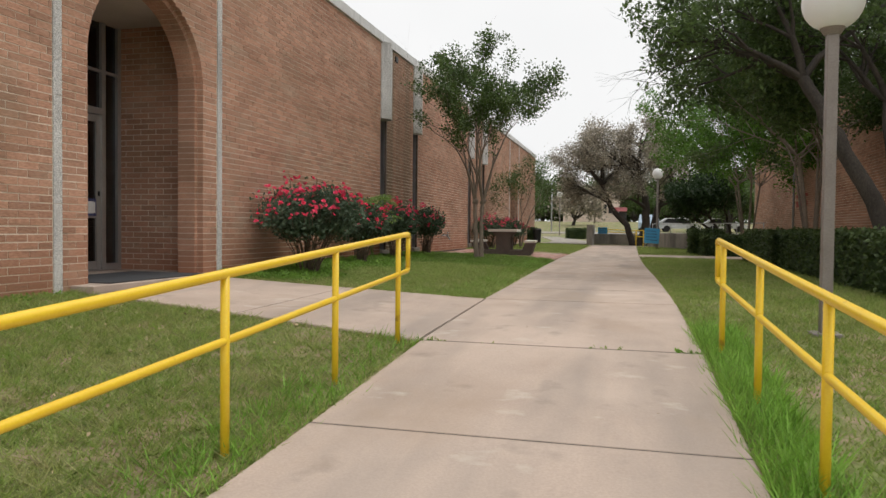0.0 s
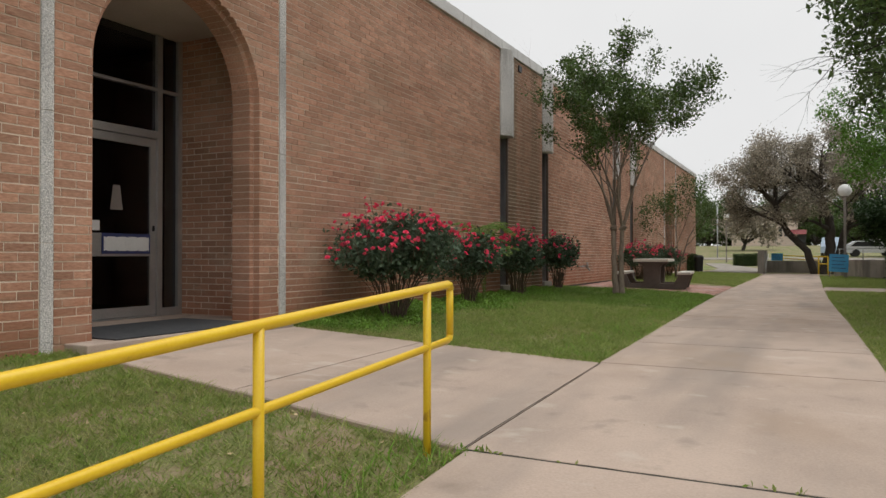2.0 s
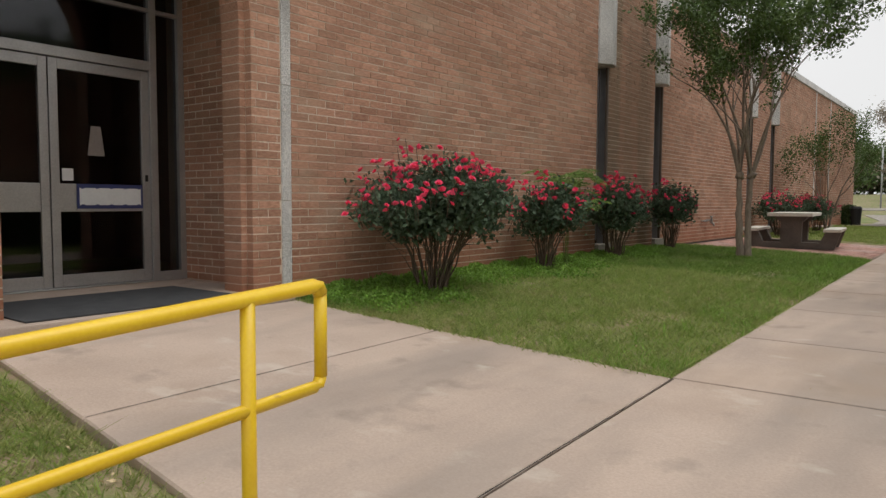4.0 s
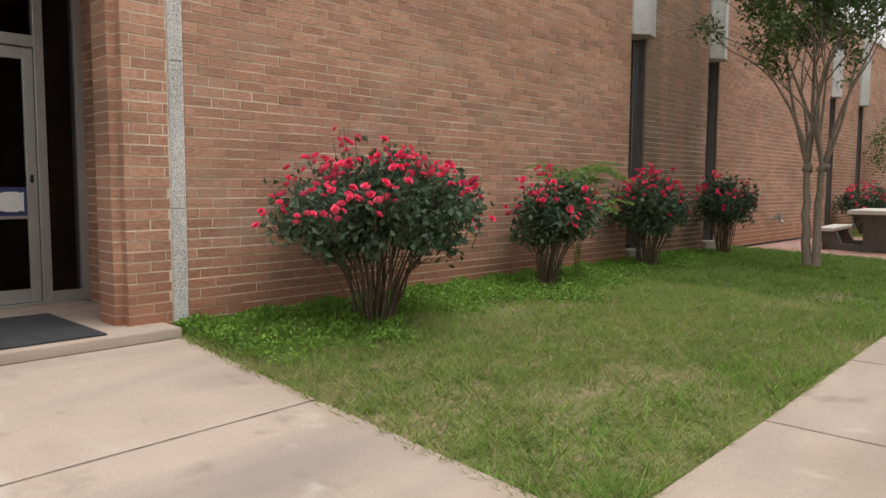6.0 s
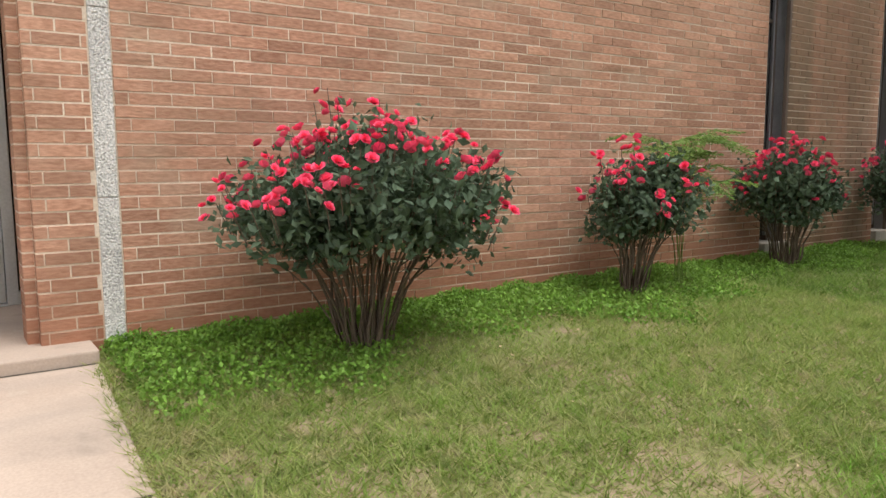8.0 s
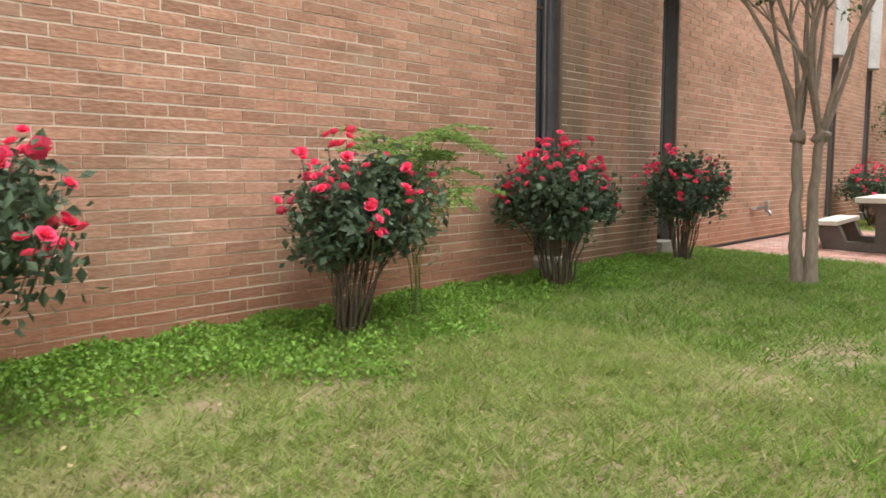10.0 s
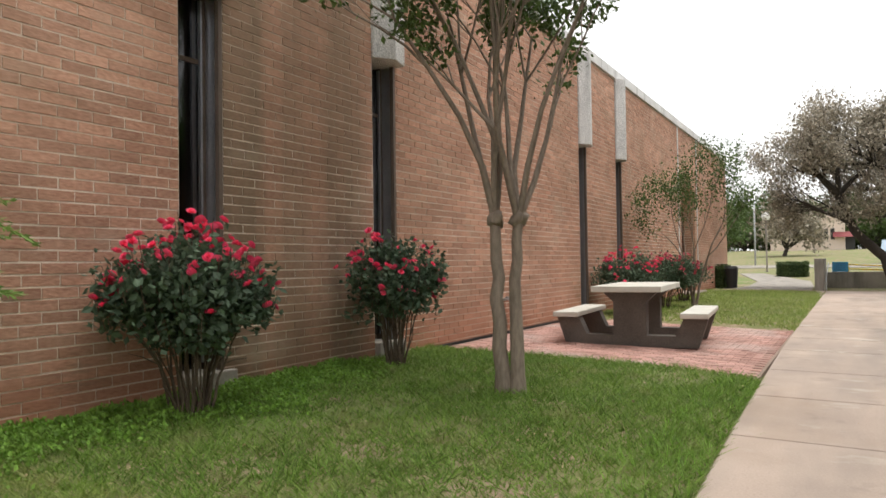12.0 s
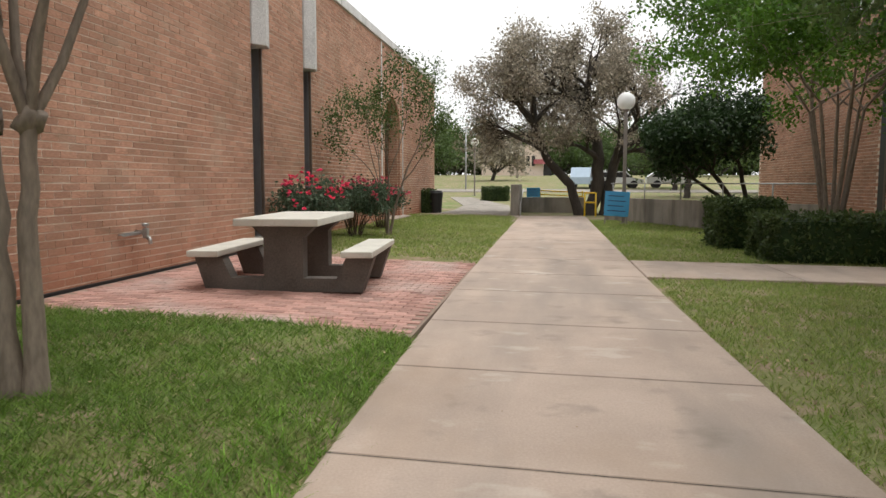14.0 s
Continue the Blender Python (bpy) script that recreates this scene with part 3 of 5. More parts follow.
# jambs and voussoirs of the two arched entrances, stepped back twice
for yc in ARCHES:
    surround = part("trim_arch", prism([(yc - R_OUT, FOOT)] + arch_line(yc, R_OUT) + [(yc + R_OUT, FOOT), (yc + R_IN, FOOT)] + arch_line(yc, R_IN)[::-1] + [(yc - R_IN, FOOT)], 0, WALL_X - 0.365, WALL_X - 0.097), M_MORTAR)
    tagged(surround, "stepped tan brick arch surround of the entrance", "arch", kind="structure")
    rows = []
    z = 0.33
    while z < SPRING - 0.03:
        for s in (-1, 1):
            a, b = sorted((yc + s * (R_IN + 0.002), yc + s * (R_OUT - 0.002)))
            rows.append((a - 0.004 * (s > 0), b + 0.004 * (s < 0), z, z + COURSE - 0.0085, rng.uniform(-0.002, 0.002)))
        z += COURSE
    v, f = brick_boxes(rows, WALL_X - 0.092, WALL_X - 0.105)
    vs, fs = list(map(tuple, v)), list(map(tuple, f))
    n = 40
    for i in range(n):
        a0, a1 = math.pi * (i + 0.06) / n, math.pi * (i + 0.94) / n
        o = len(vs)
        for x in (WALL_X - 0.092, WALL_X - 0.105):
            for r, a in ((R_IN - 0.004, a0), (R_OUT - 0.002, a0), (R_OUT - 0.002, a1), (R_IN - 0.004, a1)):
                vs.append((x, yc - r * math.cos(a), SPRING + r * math.sin(a)))
        fs += [tuple(o + k for k in q) for q in ((0, 1, 2, 3), (0, 4, 5, 1), (1, 5, 6, 2), (2, 6, 7, 3), (3, 7, 4, 0))]
    for i in range(n):
        a0, a1 = math.pi * (i + 0.04) / n, math.pi * (i + 0.96) / n
        for x0, x1, r in ((WALL_X - 0.089, WALL_X - 0.002, R_OUT), (WALL_X - 0.365, WALL_X - 0.097, R_IN)):
            o = len(vs)
            for rr in (r - 0.004, r + 0.008):
                vs += [(x, yc - rr * math.cos(a), SPRING + rr * math.sin(a)) for x, a in ((x0, a0), (x1, a0), (x1, a1), (x0, a1))]
            fs += [tuple(o + k for k in q) for q in ((0, 1, 2, 3), (0, 4, 5, 1), (1, 5, 6, 2), (2, 6, 7, 3), (3, 7, 4, 0))]
    # the reveals, brick laid along the depth of the opening
    for s in (-1, 1):
        z = 0.33
        k = 0
        while z < SPRING - 0.03:
            for x0, x1, r in ((WALL_X - 0.089, WALL_X - 0.002, R_OUT), (WALL_X - 0.365, WALL_X - 0.097, R_IN)):
                o = len(vs)
                yy = yc + s * (r - 0.003)
                for y in (yy, yy + s * 0.012):
                    vs += [(x0, y, z + 0.002), (x1, y, z + 0.002), (x1, y, z + COURSE - 0.009), (x0, y, z + COURSE - 0.009)]
                fs += [tuple(o + j for j in q) for q in ((0, 1, 2, 3), (0, 4, 5, 1), (1, 5, 6, 2), (2, 6, 7, 3), (3, 7, 4, 0))]
            z += COURSE
    me = mesh_of("bricks", vs, fs, M_BRICK)
    tagged(attach(new("bricks", me), surround), kind="stuff")

# entrance recess: brick sides, soffit, floor, closed hall behind coloured dark as if unlit
RX0, RX1 = -7.59, WALL_X - 0.372
HALF = 1.47
for i, yc in enumerate(ARCHES):
    sides = empty("wall_recess", RX1, yc, 0.6, label="brick-lined porch recess behind the arched entrance", category="wall", kind="structure")
    for s in (-1, 1):
        a, b = sorted((yc + s * HALF, yc + s * (HALF + 0.25)))
        side = part("side_wall", box(RX0 - 0.3, RX1 + 0.002, a, b, 0.2, 4.6), M_MORTAR, sides)
        rows = []
        z, k = 0.665, 0
        while z < 4.5:
            x = RX0 + 0.004 - (BRICK / 2 if k % 2 else 0)
            while x < RX1:
                rows.append((max(x, RX0 + 0.004), min(x + BRICK - 0.014, RX1 - 0.002), z, z + COURSE - 0.011, rng.uniform(-0.002, 0.002)))
                x += BRICK
            z += COURSE
            k += 1
        rows = [r for r in rows if r[1] - r[0] > 0.02]
        v, f = brick_boxes(rows, 0.0, -0.008)
        v = np.stack([v[:, 1], yc + s * (HALF - 0.006) - s * v[:, 0], v[:, 2]], -1)
        tagged(attach(new("bricks", mesh_of("bricks", v, f, M_BRICK)), side), kind="stuff")
    bm = box(RX1 - 0.02, RX1 + 0.002, yc - HALF - 0.2, yc + HALF + 0.2, SPRING + R_OUT - 0.01, 4.62)
    part("head_wall", bm, M_MORTAR, sides)
    tagged(part("ceiling_porch", box(RX0 - 0.3, RX1 + 0.0, yc - HALF + 0.001, yc + HALF - 0.001, 4.3, 4.5), M_SOFFIT), "pale plaster porch soffit", "ceiling", kind="structure")
    floor = part("floor_porch", box(RX0 - 0.2, WALL_X + 0.3, yc - 1.4, yc + 1.4, 0.2, 0.66, 0.012), M_PATH)
    tagged(floor, "raised concrete porch floor with a worn front edge", "floor", kind="structure")
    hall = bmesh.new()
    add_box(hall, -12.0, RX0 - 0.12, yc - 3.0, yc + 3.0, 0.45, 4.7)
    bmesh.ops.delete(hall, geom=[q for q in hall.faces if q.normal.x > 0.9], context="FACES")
    tagged(part("wall_hall", hall, M_ROOM), "hallway seen through the glass doors, its dimness put into near-black colour", "hallway", kind="structure")

# roof and the closed rest of the building
tagged(part("roof", box(-25.0, WALL_X - 0.02, B_Y0, B_Y1, ROOF, ROOF + 0.08), M_OLDCON), "flat roof of the school building", "roof", kind="structure")
for nm, b in (("wall_2", (-25, WALL_X - 0.302, B_Y0, B_Y0 + 0.3)), ("wall_3", (-25, WALL_X - 0.302, B_Y1 - 0.3, B_Y1)), ("wall_4", (-25, -24.7, B_Y0 + 0.3, B_Y1 - 0.3))):
    tagged(part(nm, box(*b, 0.0, ROOF), M_BRICK), "plain tan brick end wall", "wall", kind="structure")
fascia = empty("trim_fascia", WALL_X, B_Y0, ROOF, label="weathered white metal roof fascia in lengths", category="fascia", kind="structure")
y = B_Y0 - 0.05
while y < B_Y1:
    y2 = min(y + 3.05, B_Y1 + 0.05)
    part("fascia_length", box(WALL_X - 0.3, WALL_X + 0.05, y, y2 - 0.008, ROOF + 0.002, ROOF + 0.21, 0.008), M_FASCIA, fascia)
    y = y2
for s in STRIPS:
    strip = empty("trim_strip", WALL_X, s, 0.5, label="vertical pebbled concrete strip set in the brick wall", category="trim", kind="structure")
    z = 0.4
    while z < ROOF:
        z2 = min(z + 1.15, ROOF)
        part("strip_length", box(WALL_X - 0.15, WALL_X + 0.012, s, s + 0.12, z, z2 - 0.004, 0.006), M_AGG, strip)
        z = z2


def slot_window(i, y):
    """Tall narrow dark window under a faceted concrete hood, with a concrete sill block."""
    w = empty("window_%d" % i, WALL_X, y, 0.5, label="tall narrow dark window in a brown metal frame", category="window", group="slot windows", kind="structure")
    yb = y + SLOT_W
    part("pane", box(WALL_X - 0.215, WALL_X - 0.205, y + 0.05, yb - 0.06, 0.86, 3.95), M_GLASS, w).visible_shadow = False
    for a, b in ((y + 0.002, y + 0.05), (yb - 0.06, yb - 0.002)):
        part("frame", box(WALL_X - 0.26, WALL_X - 0.17, a, b, 0.8, 3.98, 0.006), M_BRONZE, w)
    # Lining and bead show the sky's sheen on bronze by a greyer colour.
    part("lining", box(WALL_X - 0.168, WALL_X - 0.045, yb - 0.03, yb - 0.002, 0.8, 3.98, 0.004), M_SHEEN, w, "bronze side lining with its grey sky sheen put into the colour")
    part("casing", box(WALL_X - 0.043, WALL_X + 0.006, yb - 0.045, yb - 0.002, 0.8, 3.98, 0.004), M_BRONZE, w)
    part("bead", box(WALL_X - 0.2, WALL_X - 0.168, yb - 0.085, yb - 0.062, 0.86, 3.95, 0.003), M_SHEEN, w)
    part("glazing_bar", box(WALL_X - 0.235, WALL_X - 0.19, y + 0.05, yb - 0.06, 3.4, 3.44), M_BRONZE, w)
    part("window_sill", box(WALL_X - 0.29, WALL_X + 0.06, y + 0.02, yb + 0.10, 0.4, 0.8, 0.015), M_OLDCON, w, "grey concrete sill block")
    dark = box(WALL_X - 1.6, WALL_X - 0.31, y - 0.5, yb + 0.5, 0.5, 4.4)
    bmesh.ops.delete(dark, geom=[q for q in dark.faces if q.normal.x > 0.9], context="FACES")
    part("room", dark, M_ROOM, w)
    hood = prism([(WALL_X - 0.28, y - 0.01), (WALL_X + 0.03, y - 0.01), (WALL_X + 0.19, y + 0.21), (WALL_X + 0.12, y + 0.5), (WALL_X - 0.28, y + 0.52)], 2, 3.985, ROOF + 0.03)
    bmesh.ops.bevel(hood, geom=hood.edges[:], offset=0.008, segments=1, affect="EDGES")
    tagged(part("trim_hood", hood, M_AGG), "faceted pebbled concrete hood above a slot window", "hood", kind="structure")


for i, y in enumerate(SLOTS):
    slot_window(i + 1, y)


# ---- entrance doors ----
def entrance(i, yc):
    d = empty("door_%d" % i, -7.6, yc, 0.66, label="closed aluminium-framed double glass entrance doors with sidelights", category="door", kind="structure")
    X = -7.6

    def bar(name, y0, y1, z0, z1, t=0.055, parent=d):
        return part(name, box(X - t, X + t, yc + y0, yc + y1, z0, z1, 0.005), M_ALU, parent)

    def pane(y0, y1, z0, z1, parent=d):
        part("pane", box(X - 0.006, X + 0.006, yc + y0, yc + y1, z0, z1), M_GLASS, parent).visible_shadow = False

    for s in (-1, 1):
        a, b = sorted((s * 1.467, s * 1.395))
        bar("jamb", a, b, 0.66, 4.29)
        a, b = sorted((s * 1.135, s * 1.055))
        bar("mullion", a, b, 0.66, 4.29)
        a, b = sorted((s * 1.135, s * 1.395))
        bar("sidelight_sill", a, b, 0.66, 0.76)
        bar("sidelight_bar", a, b, 3.56, 3.60)
        pane(a, b, 0.76, 3.56)
        pane(a, b, 3.6, 4.29)
        a, b = sorted((s * 0.006, s * 1.05))
        leaf = bar("door_leaf", min(a, b), min(a, b) + 0.085, 0.68, 2.93, 0.03)
        tagged(leaf, "aluminium door leaf with a wide push rail")
        for nm, y0, y1, z0, z1 in (("stile", b - 0.085, b, 0.68, 2.93), ("top_rail", a + 0.086, b - 0.086, 2.83, 2.93), ("bottom_rail", a + 0.086, b - 0.086, 0.68, 0.80), ("push_rail", a + 0.086, b - 0.086, 1.43, 1.71)):
            bar(nm, y0, y1, z0, z1, 0.03 if nm != "push_rail" else 0.022, leaf)
        pane(a + 0.086, b - 0.086, 0.80, 1.43, leaf)
        pane(a + 0.086, b - 0.086, 1.71, 2.83, leaf)
        if i == 1 and s == 1:
            part("card", box(X + 0.03, X + 0.036, yc + 0.25, yc + 0.955, 1.46, 1.71), M_DARKBLUE, leaf, "dark blue card border")
            bm = box(X + 0.037, X + 0.041, yc + 0.275, yc + 0.93, 1.495, 1.67)
            part("notice", bm, M_WHITE, leaf, "white notice strip with dark marks")
            for k in range(5):
                for zz in (1.49, 1.662):
                    part("mark", box(X + 0.042, X + 0.0435, yc + 0.29 + k * 0.15, yc + 0.32 + k * 0.15, zz, zz + 0.014), M_DARKBLUE, leaf)
            part("sticker", box(X + 0.031, X + 0.034, yc + 0.11, yc + 0.22, 1.74, 1.86), M_WHITE, leaf, "small square white sticker")
            part("poster", prism([(yc + 0.38, 2.0), (yc + 0.56, 2.0), (yc + 0.52, 2.3), (yc + 0.42, 2.3)], 0, X + 0.01, X + 0.012), M_POLE, leaf, "small grey paper notice behind the glass")
            part("lock", box(X + 0.03, X + 0.05, yc + 0.99, yc + 1.015, 1.75, 1.82, 0.004), M_BLACK, leaf)
    bar("head", -1.055, 1.055, 2.94, 3.04)
    bar("transom_bar", -1.055, 1.055, 3.56, 3.60)
    pane(-1.055, 1.055, 3.04, 3.56)
    pane(-1.055, 1.055, 3.6, 4.29)
    bar("threshold", -1.055, 1.055, 0.662, 0.675, 0.09)


for i, yc in enumerate(ARCHES):
    entrance(i + 1, yc)
mat_bm = box(-6.9, -5.7, 6.55, 8.47, 0.662, 0.675, 0.004)
tagged(part("door_mat", mat_bm, M_MAT), "black ribbed rubber door mat lying on the porch floor", "door mat")


# ---- yellow handrails beside the ramp ----
def handrail(xa, xb, posts, end, low_end, rise):
    """Two-bar pipe rail whose bars meet in a loop at the far end. xa, xb: its x at the near and far end."""
    y0, y1 = posts[0], end
    fx = lambda y: xa + (xb - xa) * (y - y0) / (y1 - y0)
    ht = lambda y: low_end + rise * y
    rail = empty("handrail", fx(posts[-1]), posts[-1], gz(fx(posts[-1]), posts[-1]), label="yellow painted steel pipe handrail along the ramp edge", category="handrail", group="ramp handrails")
    pts = [(fx(y), y, ht(y)) for y in np.linspace(y0, y1 - 0.03, 10)]
    low = [(fx(y), y, ht(y) - 0.335) for y in np.linspace(y1 - 0.03, y0, 10)]
    loop = [(fx(y1), y1 - 0.012, ht(y1) - 0.006), (fx(y1), y1, ht(y1) - 0.03), (fx(y1), y1, ht(y1) - 0.305), (fx(y1), y1 - 0.012, ht(y1) - 0.33)]
    pipe("top_bar", pts + loop[:2], 0.025, M_YELLOW, rail, 14)
    pipe("end_loop", [loop[1], loop[2]], 0.022, M_YELLOW, rail, 14)
    pipe("middle_bar", [loop[2], loop[3]] + low, 0.021, M_YELLOW, rail, 14)
    for y in posts:
        g = gz(fx(y), y)
        pipe("post", [(fx(y), y, g - 0.1), (fx(y), y, ht(y) - 0.01)], 0.023, M_YELLOW, rail, 14)


handrail(-1.89, -1.975, [-2.75, -1.35, 0.02, 1.4, 2.79, 4.21, 5.63], 5.925, 0.917, 0.0595)
handrail(1.11, 0.708, [-3.9, -2.55, -1.18, 0.22, 1.6, 2.99, 4.37, 5.74], 6.02, 0.834, 0.0685)


# ---- paved sitting place and picnic table ----
patio = part("floor_patio", prism([(WALL_X + 0.05, 0.3), (-2.12, 0.3), (-2.12, 0.478), (WALL_X + 0.05, 0.598)], 1, 20.05, 25.5), M_SAND)
tagged(patio, "square of pink-red brick pavers beside the walk", "paving", kind="structure")
PW, PL = 0.1, 0.2
paver_mesh = part("paver", box(-PL / 2 + 0.003, PL / 2 - 0.003, -PW / 2 + 0.003, PW / 2 - 0.003, -0.03, 0.0), M_PAVER, patio)
pbm = bmesh.new()
add_box(pbm, -PL / 2 + 0.004, PL / 2 - 0.004, -PW / 2 + 0.004, PW / 2 - 0.004, -0.03, 0.0)
bmesh.ops.bevel(pbm, geom=[e for e in pbm.edges if all(v.co.z > -0.01 for v in e.verts)], offset=0.006, segments=1, affect="EDGES")
bmesh.ops.delete(pbm, geom=[q for q in pbm.faces if q.normal.z < -0.9], context="FACES")
pbm.to_mesh(paver_mesh.data)
pverts = np.array([v.co[:] for v in pbm.verts])
pbm.free()
first, rest = True, []
y, k = 20.11, 0
count = 0
while y < 25.45:
    x = WALL_X + 0.17 + (PL / 2 if k % 2 else 0)
    while x < -2.2:
        zz = 0.488 + (-2.12 - x) * 0.032 + rng.uniform(-0.003, 0.003)
        if y < 21.9 and x > -4.0 and count < 300:
            ob = paver_mesh if first else attach(new("paver", paver_mesh.data), patio)
            ob.matrix_basis = pose(x, y, zz, rng.uniform(-0.5, 0.5), 1.83 + rng.uniform(-0.4, 0.4), rng.uniform(-0.8, 0.8))
            first, count = False, count + 1
        else:
            rest.append((x, y, zz))
        x += PL
    y += PW
    k += 1
tri = bmesh.new()
tri.from_mesh(paver_mesh.data)
bmesh.ops.triangulate(tri, faces=tri.faces[:])
tv = np.array([v.co[:] for v in tri.verts])
tf = np.array([[v.index for v in q.verts] for q in tri.faces])
tri.free()
rest = np.array(rest)
v = (tv[None] + rest[:, None]).reshape(-1, 3)
f = (tf[None] + np.arange(len(rest))[:, None, None] * len(tv)).reshape(-1, 3)
tagged(attach(new("pavers", mesh_of("pavers", v, f, M_PAVERS)), patio), kind="stuff")


def picnic_table(x, y, z, rz):
    t = empty("picnic_table", x, y, z, rz, "cast concrete picnic table with two attached benches on the pavers", "picnic table")
    m = t.matrix_basis @ Matrix.Diagonal((1.0, 1.02, 1.055, 1))

    def add(name, bm, mat, label=""):
        bm.transform(m)
        return part(name, bm, mat, t, label)

    add("tabletop", box(-0.45, 0.45, -1.0, 1.0, 0.69, 0.765, 0.012), M_TOPCON, "pale cast concrete tabletop")
    for s in (-1, 1):
        a, b = sorted((s * 0.66, s * 1.0))
        add("bench", box(a, b, -0.9, 0.9, 0.37, 0.435, 0.012), M_TOPCON, "pale cast concrete bench slab")
    for yy in (-0.62, 0.62):
        bm = prism([(-0.86, 0.0), (0.86, 0.0), (0.99, 0.37), (0.69, 0.37), (0.58, 0.14), (0.215, 0.14), (0.215, 0.56), (0.36, 0.69), (-0.36, 0.69), (-0.215, 0.56), (-0.215, 0.14), (-0.58, 0.14), (-0.69, 0.37), (-0.99, 0.37)], 1, yy - 0.1, yy + 0.1)
        add("leg_frame", bm, M_LEGCON, "dark stained concrete leg frame")


picnic_table(-3.94, 22.58, 0.538, 5)

tap = empty("wall_tap", WALL_X, 22.38, 1.07, label="weathered metal garden tap on a pipe from the wall", category="tap")
# Thin black strip along the wall foot, just above the pavers.
tagged(part("trim_foot_strip", box(WALL_X - 0.01, WALL_X + 0.03, 20.08, 25.4, 0.575, 0.63), M_BLACK), "black strip along the wall foot beside the pavers", "trim", kind="structure")
pipe("pipe", [(WALL_X - 0.02, 22.380, 1.13), (WALL_X + 0.10, 22.380, 1.13), (WALL_X + 0.14, 22.380, 1.11)], 0.026, M_CHROME, tap)
part("body", box(WALL_X + 0.1, WALL_X + 0.16, 22.350, 22.410, 1.06, 1.18, 0.012), M_CHROME, tap)
pipe("spout", [(WALL_X + 0.13, 22.380, 1.08), (WALL_X + 0.19, 22.360, 1.05), (WALL_X + 0.2, 22.355, 0.99)], 0.024, M_CHROME, tap)
pipe("handle", [(WALL_X + 0.13, 22.330, 1.22), (WALL_X + 0.13, 22.430, 1.22)], 0.021, M_CHROME, tap)
pipe("stem", [(WALL_X + 0.13, 22.380, 1.16), (WALL_X + 0.13, 22.380, 1.22)], 0.009, M_CHROME, tap)
pipe("side_pipe", [(WALL_X - 0.02, 22.030, 1.12), (WALL_X + 0.06, 22.030, 1.12), (WALL_X + 0.06, 22.360, 1.12)], 0.021, M_CHROME, tap)


# ---- plants ----
def sprout(r, p, d, length, rad, level, lines, tips, kids=3, spread=0.5, lift=0.1, shrink=0.7, wobble=0.12, n=4):
    """A limb with its side limbs; its line goes into lines, the places for leaves into tips."""
    pts, rads = [Vector(p)], [rad]
    d = Vector(d).normalized()
    p = Vector(p)
    ways = []
    for i in range(n):
        d = (d + Vector(r.normal(size=3)) * wobble + Vector((0, 0, lift * 0.4))).normalized()
        p = p + d * length / n
        pts.append(p.copy())
        rads.append(rad * (1 - 0.6 * (i + 1) / n))
        ways.append(d.copy())
    lines.append((pts, rads))
    if level == 0:
        tips += pts[1:]
        return
    if level == 1:
        tips += pts[2:]
    for k in range(kids):
        i = n - 1 if k == 0 else int(r.integers(1, n))
        side = Vector(r.normal(size=3)).normalized()
        nd = (ways[i] + side * spread).normalized()
        sprout(r, pts[i + 1], nd, length * shrink * r.uniform(0.8, 1.15), rads[i + 1] * 0.75, level - 1, lines, tips, kids, spread, lift, shrink, wobble, n)


def tree(name, trunks, mat, leaf_mat, leaf, per, cloud, label, seed, fork, levels=2, kids=3, branches=4, spread=0.45, lift=0.15, limb=1.3, shrink=0.72, keep=None, up=0.0, start=0.0):
    """trunks: lists of (points, radius). From each trunk's end `branches` limbs fork. keep(p): where leaves may grow."""
    r = np.random.default_rng(seed)
    x, y, z = trunks[0][0][0]
    t = empty(name, x, y, z, label=label, category="tree")
    main, lines, tips = [], [], []
    for pts, rad in trunks:
        pts = [Vector(p) for p in pts]
        fine = []
        for a, b in zip(pts, pts[1:]):
            for i in range(4):
                fine.append(a.lerp(b, i / 4) + Vector(r.normal(size=3)) * rad * 0.12)
        fine.append(pts[-1])
        m = len(fine) - 1
        main.append((fine, [rad * (1.25 if i == 0 else 1) * (1 - 0.35 * i / m) for i in range(m + 1)]))
        d = (pts[-1] - pts[-2]).normalized()
        for k in range(branches):
            a = 2 * math.pi * (k + r.uniform(-0.3, 0.3)) / branches
            nd = d + Vector((math.cos(a), math.sin(a), 0)) * fork * r.uniform(0.6, 1.2)
            at = fine[-1] if r.uniform() > start else fine[int(r.integers(m // 2, m))]
            sprout(r, at, nd, limb * r.uniform(0.8, 1.2), rad * 0.5, levels, lines, tips, kids, spread, lift, shrink)
    for one in main:
        tubes("trunk", [one], mat, t, 10)
    tagged(tubes("limbwork", lines, mat, t, 5), kind="stuff")
    c = np.repeat(np.array([p[:] for p in tips]), per, axis=0)
    c = c + r.normal(size=c.shape) * cloud
    if keep:
        c = c[keep(c)]
    leaves("crown", c, leaf, leaf_mat, t, up, 1.8, r)
    return t


def inside(cx, cy, cz, rx, ry, rz):
    def test(c):
        wob = 0.18 * np.sin(c[:, 0] * 2.3 + 1) * np.cos(c[:, 1] * 1.9) + 0.12 * np.sin(c[:, 2] * 3.7 + c[:, 0])
        return ((c[:, 0] - cx) / rx) ** 2 + ((c[:, 1] - cy) / ry) ** 2 + ((c[:, 2] - cz) / rz) ** 2 < 1 + wob
    return test


